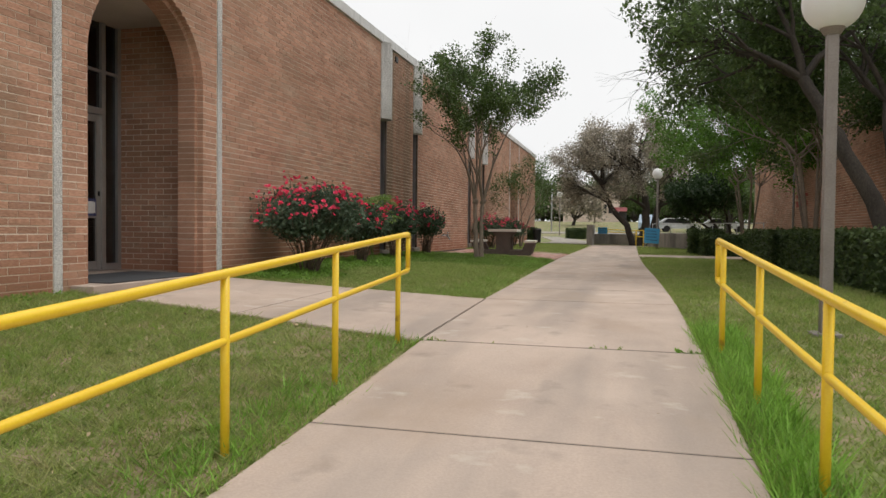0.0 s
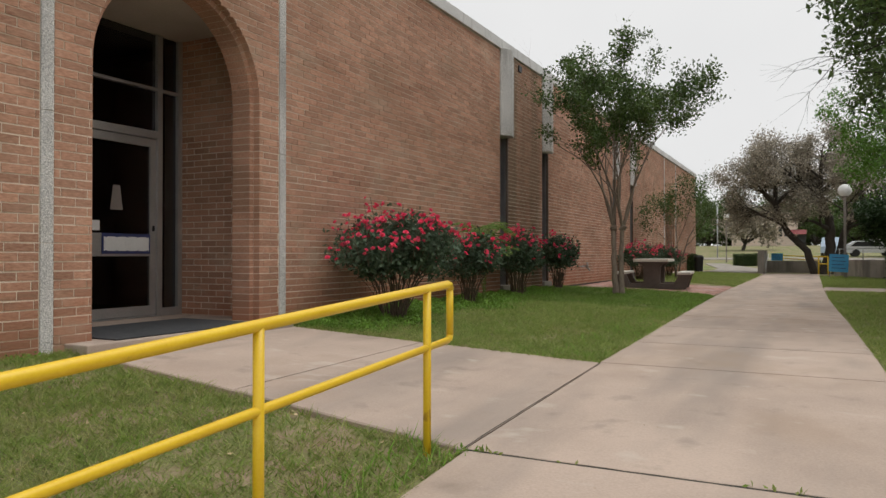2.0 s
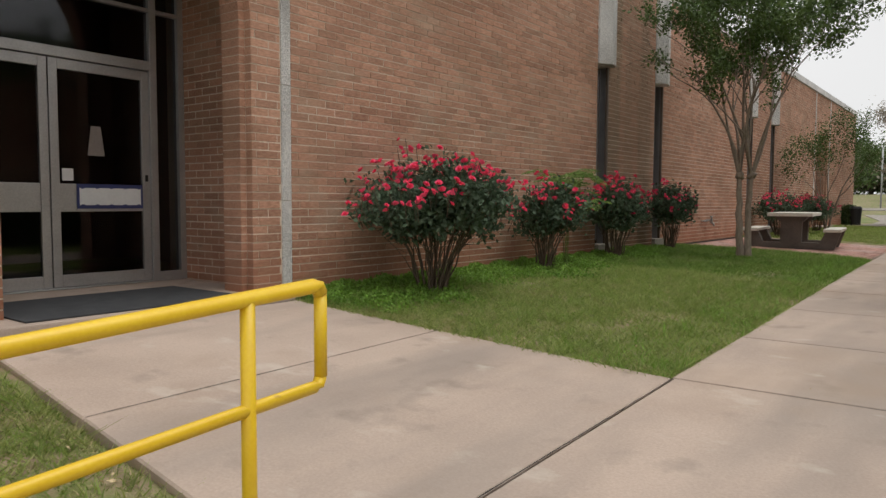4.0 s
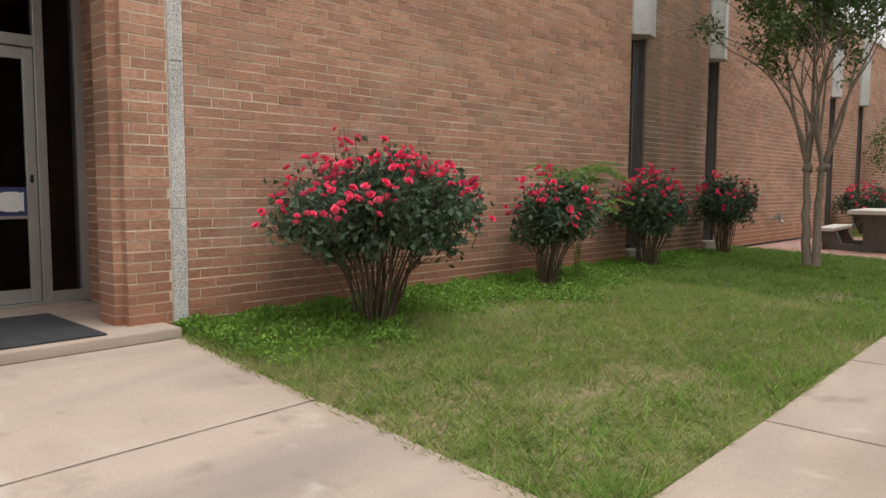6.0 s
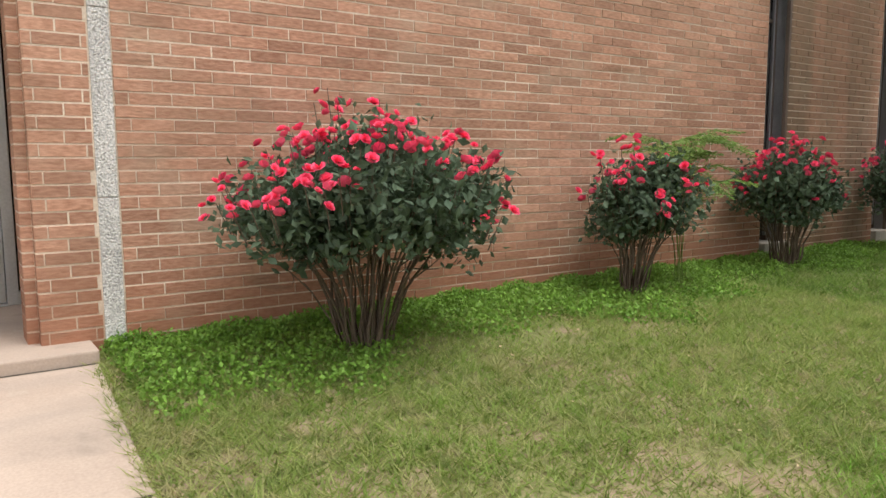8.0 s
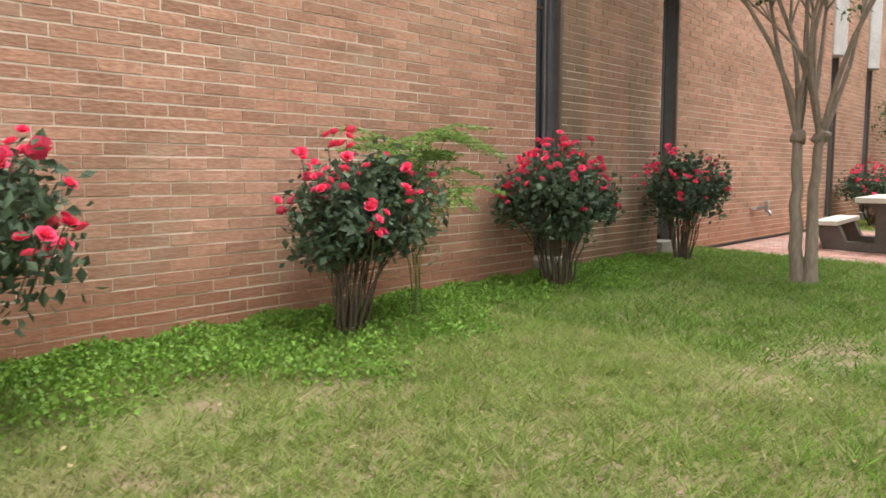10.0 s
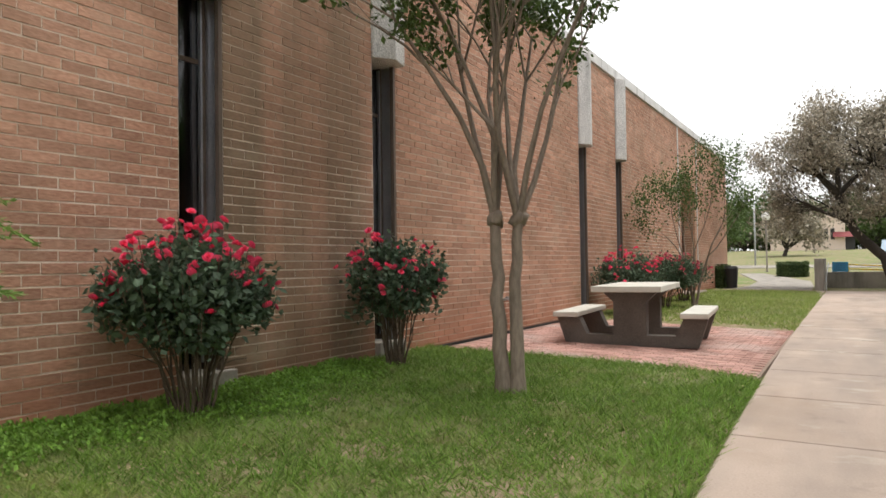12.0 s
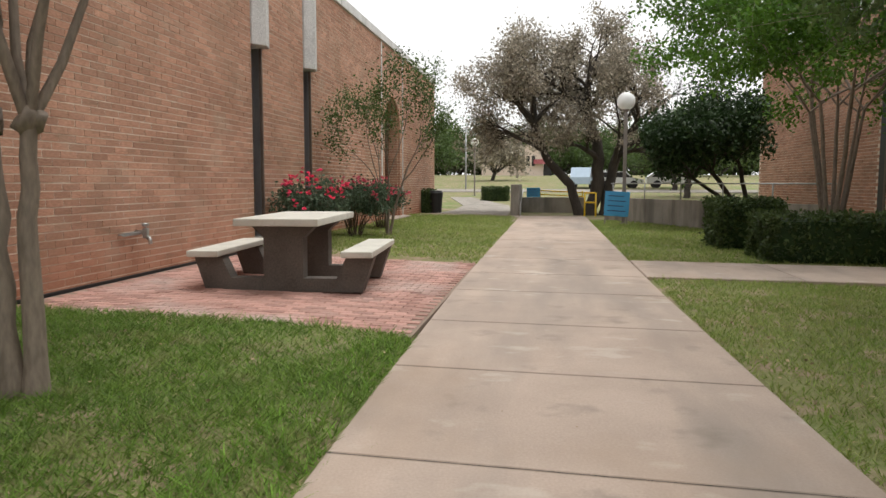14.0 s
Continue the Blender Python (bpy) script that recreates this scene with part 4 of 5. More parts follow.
def umbrella(cx, cy, z0, zw, z1, reach):
    """Keeps leaves in a ragged goblet: narrow at z0, widest at zw, closed at z1."""
    def test(c):
        a = np.arctan2(c[:, 1] - cy, c[:, 0] - cx)
        lobe = 1 + 0.2 * np.sin(3 * a + 0.6) + 0.14 * np.sin(7 * a + c[:, 2] * 2.2) + 0.12 * np.sin(5 * c[:, 2] + 2 * a)
        q = np.hypot(c[:, 0] - cx, c[:, 1] - cy)
        rim = np.interp(c[:, 2], (z0, zw - 0.5, zw + 0.3, z1 - 0.5, z1), (0.35, reach * 0.86, reach, reach * 0.62, 0.2)) * lobe
        gaps = np.sin(c[:, 0] * 4.3 + 1.1 * np.sin(c[:, 2] * 3.1)) * np.sin(c[:, 1] * 4.7 + 0.7) * np.sin(c[:, 2] * 4.9 + c[:, 0])
        return (q < rim) & (c[:, 2] > z0) & (gaps < 0.28)
    return test


g = gz(-3.9, 17.8) - 0.03
tree("crepe_myrtle", [([(-3.855, 17.78, g), (-3.885, 17.79, g + 0.8), (-3.905, 17.79, g + 1.47)], 0.068), ([(-3.73, 17.82, g), (-3.745, 17.84, g + 0.8), (-3.715, 17.84, g + 1.45)], 0.064)],
     M_SMOOTHBARK, M_MYRTLE, 0.041, 22, 0.085, "crepe myrtle with two smooth grey trunks on the lawn", 21, 0.26, 3, 3, 6, 0.5, 0.03, 1.85, 0.64, umbrella(-3.55, 17.9, 2.75, 4.5, 6.35, 2.35))
bm = bmesh.new()
for kx, ky, kr in ((-3.905, 17.79, 0.07), (-3.72, 17.84, 0.067), (-3.875, 17.75, 0.05), (-3.685, 17.87, 0.05)):
    bmesh.ops.create_icosphere(bm, subdivisions=2, radius=kr, matrix=pose(kx, ky, g + 1.47, 10, 20, 40) @ Matrix.Diagonal((1.0, 1.0, 1.25, 1)))
for w in bm.verts:
    w.co += Vector((noise.noise(w.co * 14), noise.noise(w.co * 14 + Vector((5, 0, 0))), noise.noise(w.co * 14 + Vector((0, 9, 0))))) * 0.045
part("pruning_knuckle", bm, M_SMOOTHBARK, bpy.data.objects["crepe_myrtle"], "swollen knuckle where the stems fork", True)
g = gz(-4.5, 29.9) - 0.03
tree("crepe_myrtle", [([(-4.55, 29.9, g), (-4.6, 29.9, g + 0.5), (-4.7, 29.9, g + 1.0)], 0.035), ([(-4.5, 29.9, g), (-4.4, 29.95, g + 0.6), (-4.22, 30, g + 1.2)], 0.035), ([(-4.53, 29.8, g), (-4.5, 29.8, g + 0.6), (-4.48, 29.7, g + 1.3)], 0.03)],
     M_SMOOTHBARK, M_MYRTLE, 0.036, 16, 0.12, "slender young crepe myrtle with thin pale stems", 22, 0.3, 2, 3, 3, 0.4, 0.2, 1.3, 0.62)
g = 0.35
tree("live_oak", [([(0.1, 42.4, g), (-0.3, 42.4, g + 1.3), (-1.2, 42.3, g + 2.3), (-1.7, 42.2, g + 3.6)], 0.2), ([(0.5, 42.6, g), (0.75, 42.7, g + 1.5), (0.7, 42.8, g + 3.0), (0.2, 42.9, g + 4.2)], 0.27), ([(0.95, 42.7, g), (1.2, 42.8, g + 1.4), (1.5, 42.8, g + 2.6), (2.2, 42.8, g + 3.7)], 0.22)],
     M_DARKBARK, M_OAKLEAF, 0.062, 10, 0.2, "old live oak with dark leaning trunks and grey-brown foliage", 33, 1.0, 3, 4, 7, 0.8, 0.03, 1.7, 0.66, inside(-1.9, 42.5, 5.6, 5.2, 4.3, 3.1), 0.0, 0.35)
g = 0.35
for k, (cx, cy, sd) in enumerate(((4.2, 28.9, 41), (4.5, 20.0, 42))):
    tr = []
    for a in range(7):
        an = 2 * math.pi * a / 7 + 0.3
        tr.append(([(cx + 0.07 * math.cos(an), cy + 0.07 * math.sin(an), g), (cx + 0.17 * math.cos(an), cy + 0.17 * math.sin(an), g + 0.75), (cx + (0.45 + 0.1 * (a % 3)) * math.cos(an), cy + (0.45 + 0.1 * (a % 2)) * math.sin(an), g + 2.7 + 0.15 * (a % 3))], 0.042 + 0.006 * (a % 3)))
    tree("crepe_myrtle", tr, M_SMOOTHBARK, M_LIGHTLEAF if k == 0 else M_OAKGREEN, 0.055, 58, 0.17, "many-stemmed crepe myrtle with bright green foliage" if k == 0 else "many-stemmed crepe myrtle shaded by a larger tree", sd, 1.1, 2, 4, 3, 0.65, 0.0, 2.4, 0.74, keep=lambda c, cx=cx, cy=cy: (c[:, 2] > np.where(c[:, 0] > cx + 0.6, 2.75, 3.1) + 0.35 * np.sin(c[:, 0] * 3) * np.sin(c[:, 1] * 2.1)) & (np.hypot(c[:, 0] - cx, c[:, 1] - cy) < 3.85 + 0.3 * np.sin(c[:, 2] * 3.3 + c[:, 1] * 2)) & (c[:, 2] < 6.6))
tree("evergreen_tree", [([(4.6, 36.2, g), (4.2, 36.1, g + 0.8), (3.5, 36.0, g + 1.7)], 0.09), ([(4.65, 36.25, g), (4.5, 36.1, g + 0.9), (4.2, 36.0, g + 2.0)], 0.08), ([(4.55, 36.25, g), (3.9, 36.1, g + 0.9), (3.0, 36.0, g + 1.5)], 0.07)],
     M_DARKBARK, M_DARKLEAF, 0.075, 36, 0.3, "dense dark green evergreen tree with slanting trunks", 51, 0.9, 2, 3, 5, 0.6, 0.02, 1.1, 0.7, inside(3.3, 36, 3.1, 1.9, 1.9, 1.65))
tree("shade_tree", [([(4.35, 13.4, g), (4.0, 13.5, g + 1.5), (3.5, 13.8, g + 2.7), (3.0, 14.2, g + 3.8)], 0.16), ([(4.5, 13.6, g), (4.5, 13.9, g + 1.6), (4.5, 14.5, g + 3.4)], 0.14)],
     M_DARKBARK, M_OAKGREEN, 0.056, 8, 0.14, "large shade tree with a dark curving trunk and low boughs", 61, 1.0, 3, 4, 6, 0.7, 0.03, 1.75, 0.68, inside(3.1, 14.5, 5.4, 3.2, 4.2, 2.7))


def blossom(seed):
    """A crumpled double bloom of overlapping petals."""
    r = np.random.default_rng(seed)
    vs, fs = [], []
    for ring, (n, lean, size) in enumerate(((5, 1.25, 0.05), (6, 0.8, 0.045), (5, 0.35, 0.036))):
        for i in range(n):
            a = 2 * math.pi * (i + r.uniform(-0.25, 0.25)) / n + ring
            d = np.array([math.cos(a) * math.sin(lean), math.sin(a) * math.sin(lean), math.cos(lean)])
            s = np.array([-math.sin(a), math.cos(a), 0]) * size * 0.62
            o = len(vs)
            vs += [tuple(-d * 0.0 - s * 0.3), tuple(s * 0.3), tuple(d * size * 0.9 + s), tuple(d * size * 1.15 + np.array([0, 0, 0.004])), tuple(d * size * 0.9 - s)]
            fs.append((o, o + 1, o + 2, o + 3))
            fs.append((o, o + 3, o + 4, o))
    tri = [(a, b, c) for a, b, c, d in fs] + [(a, c, d) for a, b, c, d in fs if d != a]
    return np.array(vs), np.array(tri)


BLOOMS = [mesh_of("blossom", *blossom(s), M_ROSE) for s in (1, 2, 3)]
FADED = [mesh_of("blossom", *blossom(s), M_PINKROSE) for s in (4, 5)]


def rose_bush(x, y, width, height, flowers, seed, label, blooms=BLOOMS, stems=34, dense=1.0, lean=(0, 0), flat=1.0):
    """Vase-shaped shrub: bare stems below, a wide leafy crown, blooms mostly on top."""
    r = np.random.default_rng(seed)
    g = gz(x, y) - 0.02
    b = empty("rose_bush", x, y, g, label=label, category="bush", group="rose bushes")
    lines, tips = [], []
    R = width / 2
    p1, p2 = r.uniform(0, 6.28, 2)
    crest = lambda a: 1 + 0.08 * math.sin(2 * a + p1) + 0.06 * math.sin(5 * a + p2)
    for i in range(stems):
        a = r.uniform(0, 2 * math.pi)
        q = math.sqrt(r.uniform(0.02, 1)) * R * 0.86
        top = Vector((x + flat * q * math.cos(a) + lean[0], y + q * math.sin(a) + lean[1], g + height * (0.8 - 0.2 * (q / R) ** 2) * crest(a) * r.uniform(0.82, 1.08)))
        f0 = Vector((x + 0.13 * R * 1.2 * math.cos(a) * (q / R + 0.2), y + 0.13 * R * 1.2 * math.sin(a) * (q / R + 0.2), g))
        pts = []
        for k in range(7):
            u = k / 6
            p = f0.lerp(top, u)
            out = Vector((flat * math.cos(a), math.sin(a), 0)) * q * 0.14 * math.sin(u * math.pi)
            pts.append(p - out + Vector(r.normal(size=3)) * 0.012)
        rad = r.uniform(0.007, 0.014)
        lines.append((pts, [rad * (1 - 0.75 * k / 6) for k in range(7)]))
        for k in range(3, 6):
            if r.uniform() < 0.75:
                d = (pts[k + 1] - pts[k]).normalized() + Vector(r.normal(size=3)) * 0.55
                end = pts[k] + d.normalized() * height * r.uniform(0.08, 0.2)
                lines.append(([pts[k], pts[k].lerp(end, 0.5) + Vector(r.normal(size=3)) * 0.01, end], [rad * 0.5, rad * 0.35, rad * 0.2]))
                tips.append(end)
        tips.append(pts[-1])
    n = int(8600 * dense * (width / 1.8) * (height / 1.45))
    pick = np.array([p[:] for p in tips])[r.integers(0, len(tips), n)]
    c = pick + r.normal(size=(n, 3)) * np.array([0.11, 0.11, 0.08]) * (width / 1.6) ** 0.3
    q = np.hypot((c[:, 0] - x - lean[0]) / flat, c[:, 1] - y - lean[1])
    low = g + height * (0.43 + 0.1 * np.sin(c[:, 1] * 4.5 + p1) * np.cos(c[:, 0] * 4 + p2) + 0.05 * np.sin(c[:, 0] * 11) * np.cos(c[:, 1] * 13))
    c = c[(c[:, 2] > low) & (q < R * 1.05)]
    leaves("foliage", c, 0.042, M_ROSELEAF, b, -0.1, 1.6, r)
    # blooms: clusters over the top and shoulders
    made, turns = 0, 0
    while made < flowers:
        turns += 1
        a, qq = turns * 2.39996, math.sqrt(r.uniform(0.0, 1)) * R
        cz = g + height * (0.99 - 0.27 * (qq / R) ** 2) * crest(a) * r.uniform(0.9, 1.04)
        if r.uniform() < 0.13:
            cz = g + height * r.uniform(0.5, 0.8)
            qq = R * r.uniform(0.85, 0.98)
        cx, cy = x + lean[0] + flat * qq * math.cos(a), y + lean[1] + qq * math.sin(a)
        lines.append(([(cx * 0.9 + x * 0.1, cy * 0.9 + y * 0.1, cz - height * 0.14), (cx, cy, cz)], [0.004, 0.003]))
        for k in range(int(r.integers(1, 5))):
            ob = attach(new("blossom", blooms[int(r.integers(0, len(blooms)))]), b)
            s = r.uniform(0.52, 0.82)
            ob.matrix_basis = pose(cx + r.normal() * 0.05, cy + r.normal() * 0.05, cz + r.normal() * 0.032, r.uniform(-50, 50), r.uniform(-50, 50), r.uniform(0, 360)) @ Matrix.Diagonal((s, s, s, 1))
            made += 1
    tagged(tubes("woody_base", lines, M_STEM, b, 5), kind="stuff")


rose_bush(-5.1, 10.5, 1.85, 1.52, 270, 71, "large red rose bush in full bloom against the brick wall", stems=46, dense=1.25)
rose_bush(-5.25, 13.22, 1.1, 1.32, 95, 72, "red rose bush with bare lower stems by the brick wall", lean=(0.02, 0.14), flat=0.9)
rose_bush(-5.38, 15.85, 1.42, 1.4, 150, 73, "red rose bush in bloom below a slot window", flat=0.68)
rose_bush(-5.4, 18.5, 1.25, 1.34, 85, 74, "sparse red rose bush growing by the brick wall", flat=0.75)
rose_bush(-5.2, 26.7, 1.4, 1.25, 100, 75, "pink-red rose bush beyond the pavers")
rose_bush(-5.1, 29.2, 1.6, 1.25, 100, 76, "faded pink-red rose bush beside a young tree", FADED)
rose_bush(-5.2, 32.0, 1.6, 1.2, 80, 77, "faded pink-red rose bush near the building's far end", FADED)


def feather_plant(x, y, seed):
    """A tall weed with fern-like compound leaves."""
    r = np.random.default_rng(seed)
    g = gz(x, y)
    b = empty("fern_shrub", x, y, g, label="light green feathery-leaved shrub between the rose bushes", category="shrub")
    lines, at, ax = [], [], []
    for i in range(46):
        a = r.uniform(0, 2 * math.pi)
        h = r.uniform(0.8, 1.4)
        top = Vector((x + r.normal() * 0.1, y + r.normal() * 0.1, g + h))
        tip = top + Vector((math.cos(a) * 0.32, math.sin(a) * 0.48, r.uniform(-0.18, 0.1)))
        pts = [Vector((x + r.normal() * 0.03, y + r.normal() * 0.03, g)), Vector((x, y, g + h * 0.5)) + Vector(r.normal(size=3)) * 0.04, top, top.lerp(tip, 0.5) + Vector((0, 0, 0.05)), tip]
        if i > 8:
            pts[0] = pts[1].lerp(pts[2], 0.4)
            pts[1] = pts[1].lerp(pts[2], 0.7)
        lines.append((pts, [0.004, 0.0035, 0.003, 0.002, 0.001]))
        for k in range(14):
            u = k / 13
            p = pts[2].lerp(pts[3], u * 2) if u < 0.5 else pts[3].lerp(pts[4], u * 2 - 1)
            along = (pts[4] - pts[2]).normalized()
            side = along.cross(Vector((0, 0, 1))).normalized()
            for s in (-1, 1):
                w = 0.15 * (1 - 0.6 * u)
                for j in range(7):
                    q = p + side * s * w * (j + 1) / 7 + along * 0.03 * j / 7
                    at.append(q[:])
                    ax.append((along * 0.9 + side * s * 0.5 + Vector((0, 0, -0.1)))[:])
    tagged(tubes("woody_base", lines, M_FERN, b, 5), kind="stuff")
    leaves("fronds", at, 0.013, M_FERN, b, 0, 3.0, r, np.array(ax))


feather_plant(-5.25, 13.85, 81)


def hedge(x0, x1, y0, y1, h, seed, label="clipped dark green box hedge"):
    r = np.random.default_rng(seed)
    z = gz((x0 + x1) / 2, (y0 + y1) / 2) - 0.02
    t = empty("hedge", (x0 + x1) / 2, (y0 + y1) / 2, z, label=label, category="hedge", group="hedges")
    bm = box(x0 + 0.1, x1 - 0.1, y0 + 0.1, y1 - 0.1, z, z + h - 0.1, 0.12)
    part("core", bm, M_DARKLEAF, t)
    area = 2 * ((x1 - x0) + (y1 - y0)) * h + (x1 - x0) * (y1 - y0)
    n = int(min(area * 900, 9000))
    c = r.uniform(size=(n, 3)) * np.array([x1 - x0, y1 - y0, h]) + np.array([x0, y0, z])
    side = r.integers(0, 5, n)
    jit = np.abs(r.normal(size=n)) * 0.06
    bul = 0.05 * np.sin(c[:, 0] * 5 + c[:, 1] * 4) + 0.03 * np.sin(c[:, 2] * 9 + c[:, 1] * 7)
    for k, (ax, lo, s) in enumerate(((0, x0, 1), (0, x1, -1), (1, y0, 1), (1, y1, -1), (2, z + h, -1))):
        m = side == k
        c[m, ax] = lo + s * (jit[m] + 0.04 + bul[m])
    e = 0.15
    d = np.minimum(np.minimum(c[:, 0] - x0, x1 - c[:, 0]), np.minimum(c[:, 1] - y0, y1 - c[:, 1]))
    c[:, 2] -= np.clip(e - d, 0, e) * 0.6 * (side == 4)
    leaves("foliage", c, 0.05, M_HEDGE, t, 0.2, 1.6, r)


hedge(2.15, 3.4, 28.8, 30.3, 1.0, 91)
hedge(2.42, 6.1, 26.6, 27.9, 0.83, 92)
hedge(3.3, 4.3, 19.0, 23.4, 0.98, 93)
hedge(3.5, 4.5, 15.0, 18.8, 0.98, 94)
hedge(3.5, 4.7, 10.8, 14.6, 1.0, 95)
hedge(-6.9, -5.55, 41.6, 42.9, 0.92, 96)
hedge(-5.0, -3.45, 56.3, 57.6, 0.85, 97)
can = empty("trash_can", -5.38, 41.9, gz(-5.38, 41.9), label="black plastic trash can beside a hedge", category="trash can")
bm = bmesh.new()
bmesh.ops.create_cone(bm, cap_ends=True, segments=20, radius1=0.22, radius2=0.27, depth=0.8, matrix=Matrix.Translation((-5.38, 41.9, gz(-5.38, 41.9) + 0.36)))
part("body", bm, M_BLACK, can)
bm = bmesh.new()
bmesh.ops.create_cone(bm, cap_ends=True, segments=20, radius1=0.29, radius2=0.22, depth=0.1, matrix=Matrix.Translation((-5.38, 41.9, gz(-5.38, 41.9) + 0.81)))
part("lid", bm, M_BLACK, can)


# ---- lamps ----
def globe_lamp(x, y, height, z=None):
    z = gz(x, y) if z is None else z
    t = empty("lamp_post", x, y, z, label="square brown-grey lamp post with a white globe, unlit", category="lamp post", group="globe lamp posts")
    part("pole", box(x - 0.05, x + 0.05, y - 0.05, y + 0.05, z - 0.1, z + height - 0.3, 0.008), M_POLE, t)
    part("base_plate", box(x - 0.13, x + 0.13, y - 0.13, y + 0.13, z - 0.02, z + 0.03, 0.01), M_POLE, t)
    bm = bmesh.new()
    bmesh.ops.create_cone(bm, cap_ends=True, segments=24, radius1=0.07, radius2=0.12, depth=0.08, matrix=Matrix.Translation((x, y, z + height - 0.27)))
    part("collar", bm, M_POLE, t)
    bm = bmesh.new()
    bmesh.ops.create_uvsphere(bm, u_segments=32, v_segments=20, radius=0.27, matrix=Matrix.Translation((x, y, z + height)))
    part("globe", bm, M_GLOBE, t, "white acrylic globe", True)


globe_lamp(1.79, 7.1, 3.13)
globe_lamp(1.19, 37.1, 3.7)
globe_lamp(-6.3, 65.0, 3.7)
street = empty("street_lamp", -8.2, 76.0, gz(-8.2, 76), label="tall galvanised street lamp with a curved arm", category="street lamp")
pipe("pole", [(-8.2, 76, 0.9), (-8.2, 76, 6.4)], 0.07, M_GALV, street)
pipe("arm", [(-8.2, 76, 6.3), (-8.0, 76, 6.8), (-7.3, 76, 7.0), (-6.2, 76, 6.95)], 0.04, M_GALV, street)
part("head", box(-6.3, -5.7, 75.9, 76.1, 6.85, 6.98, 0.03), M_GALV, street)

# ---- far end: low walls, rails, signs ----
for nm, bm in (("wall_low_1", box(-2.5, -2.2, 41.5, 44.6, 0.1, 1.68, 0.02)), ("wall_low_2", box(-2.198, 0.35, 44.3, 44.58, 0.1, 1.15, 0.02))):
    tagged(part(nm, bm, M_OLDCON), "stained grey concrete low wall at the walk's end", "wall", kind="structure")
hr = empty("stair_rail", -2.1, 41.6, 0.4, label="thin galvanised pipe rail on the low wall", category="handrail")
pipe("bar", [(-2.12, 41.3, 0.95), (-2.12, 44.2, 1.5)], 0.02, M_GALV, hr)
pipe("post", [(-2.12, 41.4, 0.35), (-2.12, 41.4, 0.97)], 0.02, M_GALV, hr)
yr = empty("barrier_rail", -0.5, 44.4, 1.15, label="yellow pipe barrier above the low wall", category="barrier")
for z in (1.22, 1.38):
    pipe("bar", [(-1.5, 44.42, z + 0.05), (0.3, 44.42, z - 0.03)], 0.025, M_YELLOW, yr)
for x in (-1.45, 0.25):
    pipe("post", [(x, 44.42, 1.1), (x, 44.42, 1.42)], 0.025, M_YELLOW, yr)
yg = empty("yellow_gate", 0.4, 41.6, 0.38, label="yellow steel frame beside the end of the walk", category="barrier")
for x in (0.22, 0.62):
    pipe("post", [(x, 41.6, 0.3), (x, 41.6, 1.38)], 0.03, M_YELLOW, yg)
for z in (1.37, 1.02):
    pipe("bar", [(0.22, 41.6, z), (0.62, 41.6, z)], 0.03, M_YELLOW, yg)
# retaining wall in board-marked panels, with a wire fence on it
rw = empty("wall_retaining", 0.9, 39.4, 0.3, label="stained board-marked concrete retaining wall", category="wall", kind="structure")
A, B = Vector((0.9, 39.6, 0)), Vector((5.4, 31.6, 0))
dirv = (B - A).normalized()
ang = math.degrees(math.atan2(dirv.y, dirv.x))
L = (B - A).length
n = int(L / 0.42)
for i in range(n):
    bm = box(i * L / n + 0.004, (i + 1) * L / n - 0.004, -0.1 + 0.004 * (i % 3), 0.1, 0.1, 1.24 + 0.004 * (i % 2), 0.006)
    bm.transform(pose(A.x, A.y, 0, 0, 0, ang))
    part("panel", bm, M_OLDCON, rw)
wf = empty("wire_fence", A.x, A.y, 1.25, label="galvanised fence rail and posts on the retaining wall", category="fence")
for i in range(6):
    p = A + dirv * (0.3 + i * (L - 0.6) / 5)
    pipe("post", [(p.x, p.y, 1.2), (p.x, p.y, 1.74)], 0.02, M_GALV, wf)
a, b = A + dirv * 0.2, B - dirv * 0.2
pipe("top_rail", [(a.x, a.y, 1.72), (b.x, b.y, 1.72)], 0.018, M_GALV, wf)


def sign(x, y, z0, w, h, rz, label, posts=True, tilt=0.0):
    s = empty("sign", x, y, z0, rz, label, "sign")
    m = pose(x, y, z0, 0, tilt, rz)

    def add(name, bm, mat, lb=""):
        bm.transform(m)
        return part(name, bm, mat, under, lb)

    under = s
    under = add("board", box(-w / 2, w / 2, -0.015, 0.015, 0, h, 0.004), M_BLUE, "blue painted board")
    for k in range(4):
        a = h * (0.2 + 0.2 * k)
        add("line_of_writing", box(-w * 0.36, w * (0.36 - 0.08 * (k % 2)), -0.021, -0.0165, a, a + h * 0.035), M_DARKBLUE)
    under = s
    if posts:
        for x0 in (-w / 2 + 0.04, w / 2 - 0.04):
            add("post", box(x0 - 0.02, x0 + 0.02, 0.018, 0.05, -0.3, h * 0.98), M_POLE)


sign(0.92, 36.6, 0.74, 0.72, 0.74, -8, "blue notice board on two short posts on the grass", tilt=3)
sign(-1.72, 44.2, 1.16, 0.55, 0.38, 0, "small blue notice board above the low wall", False)

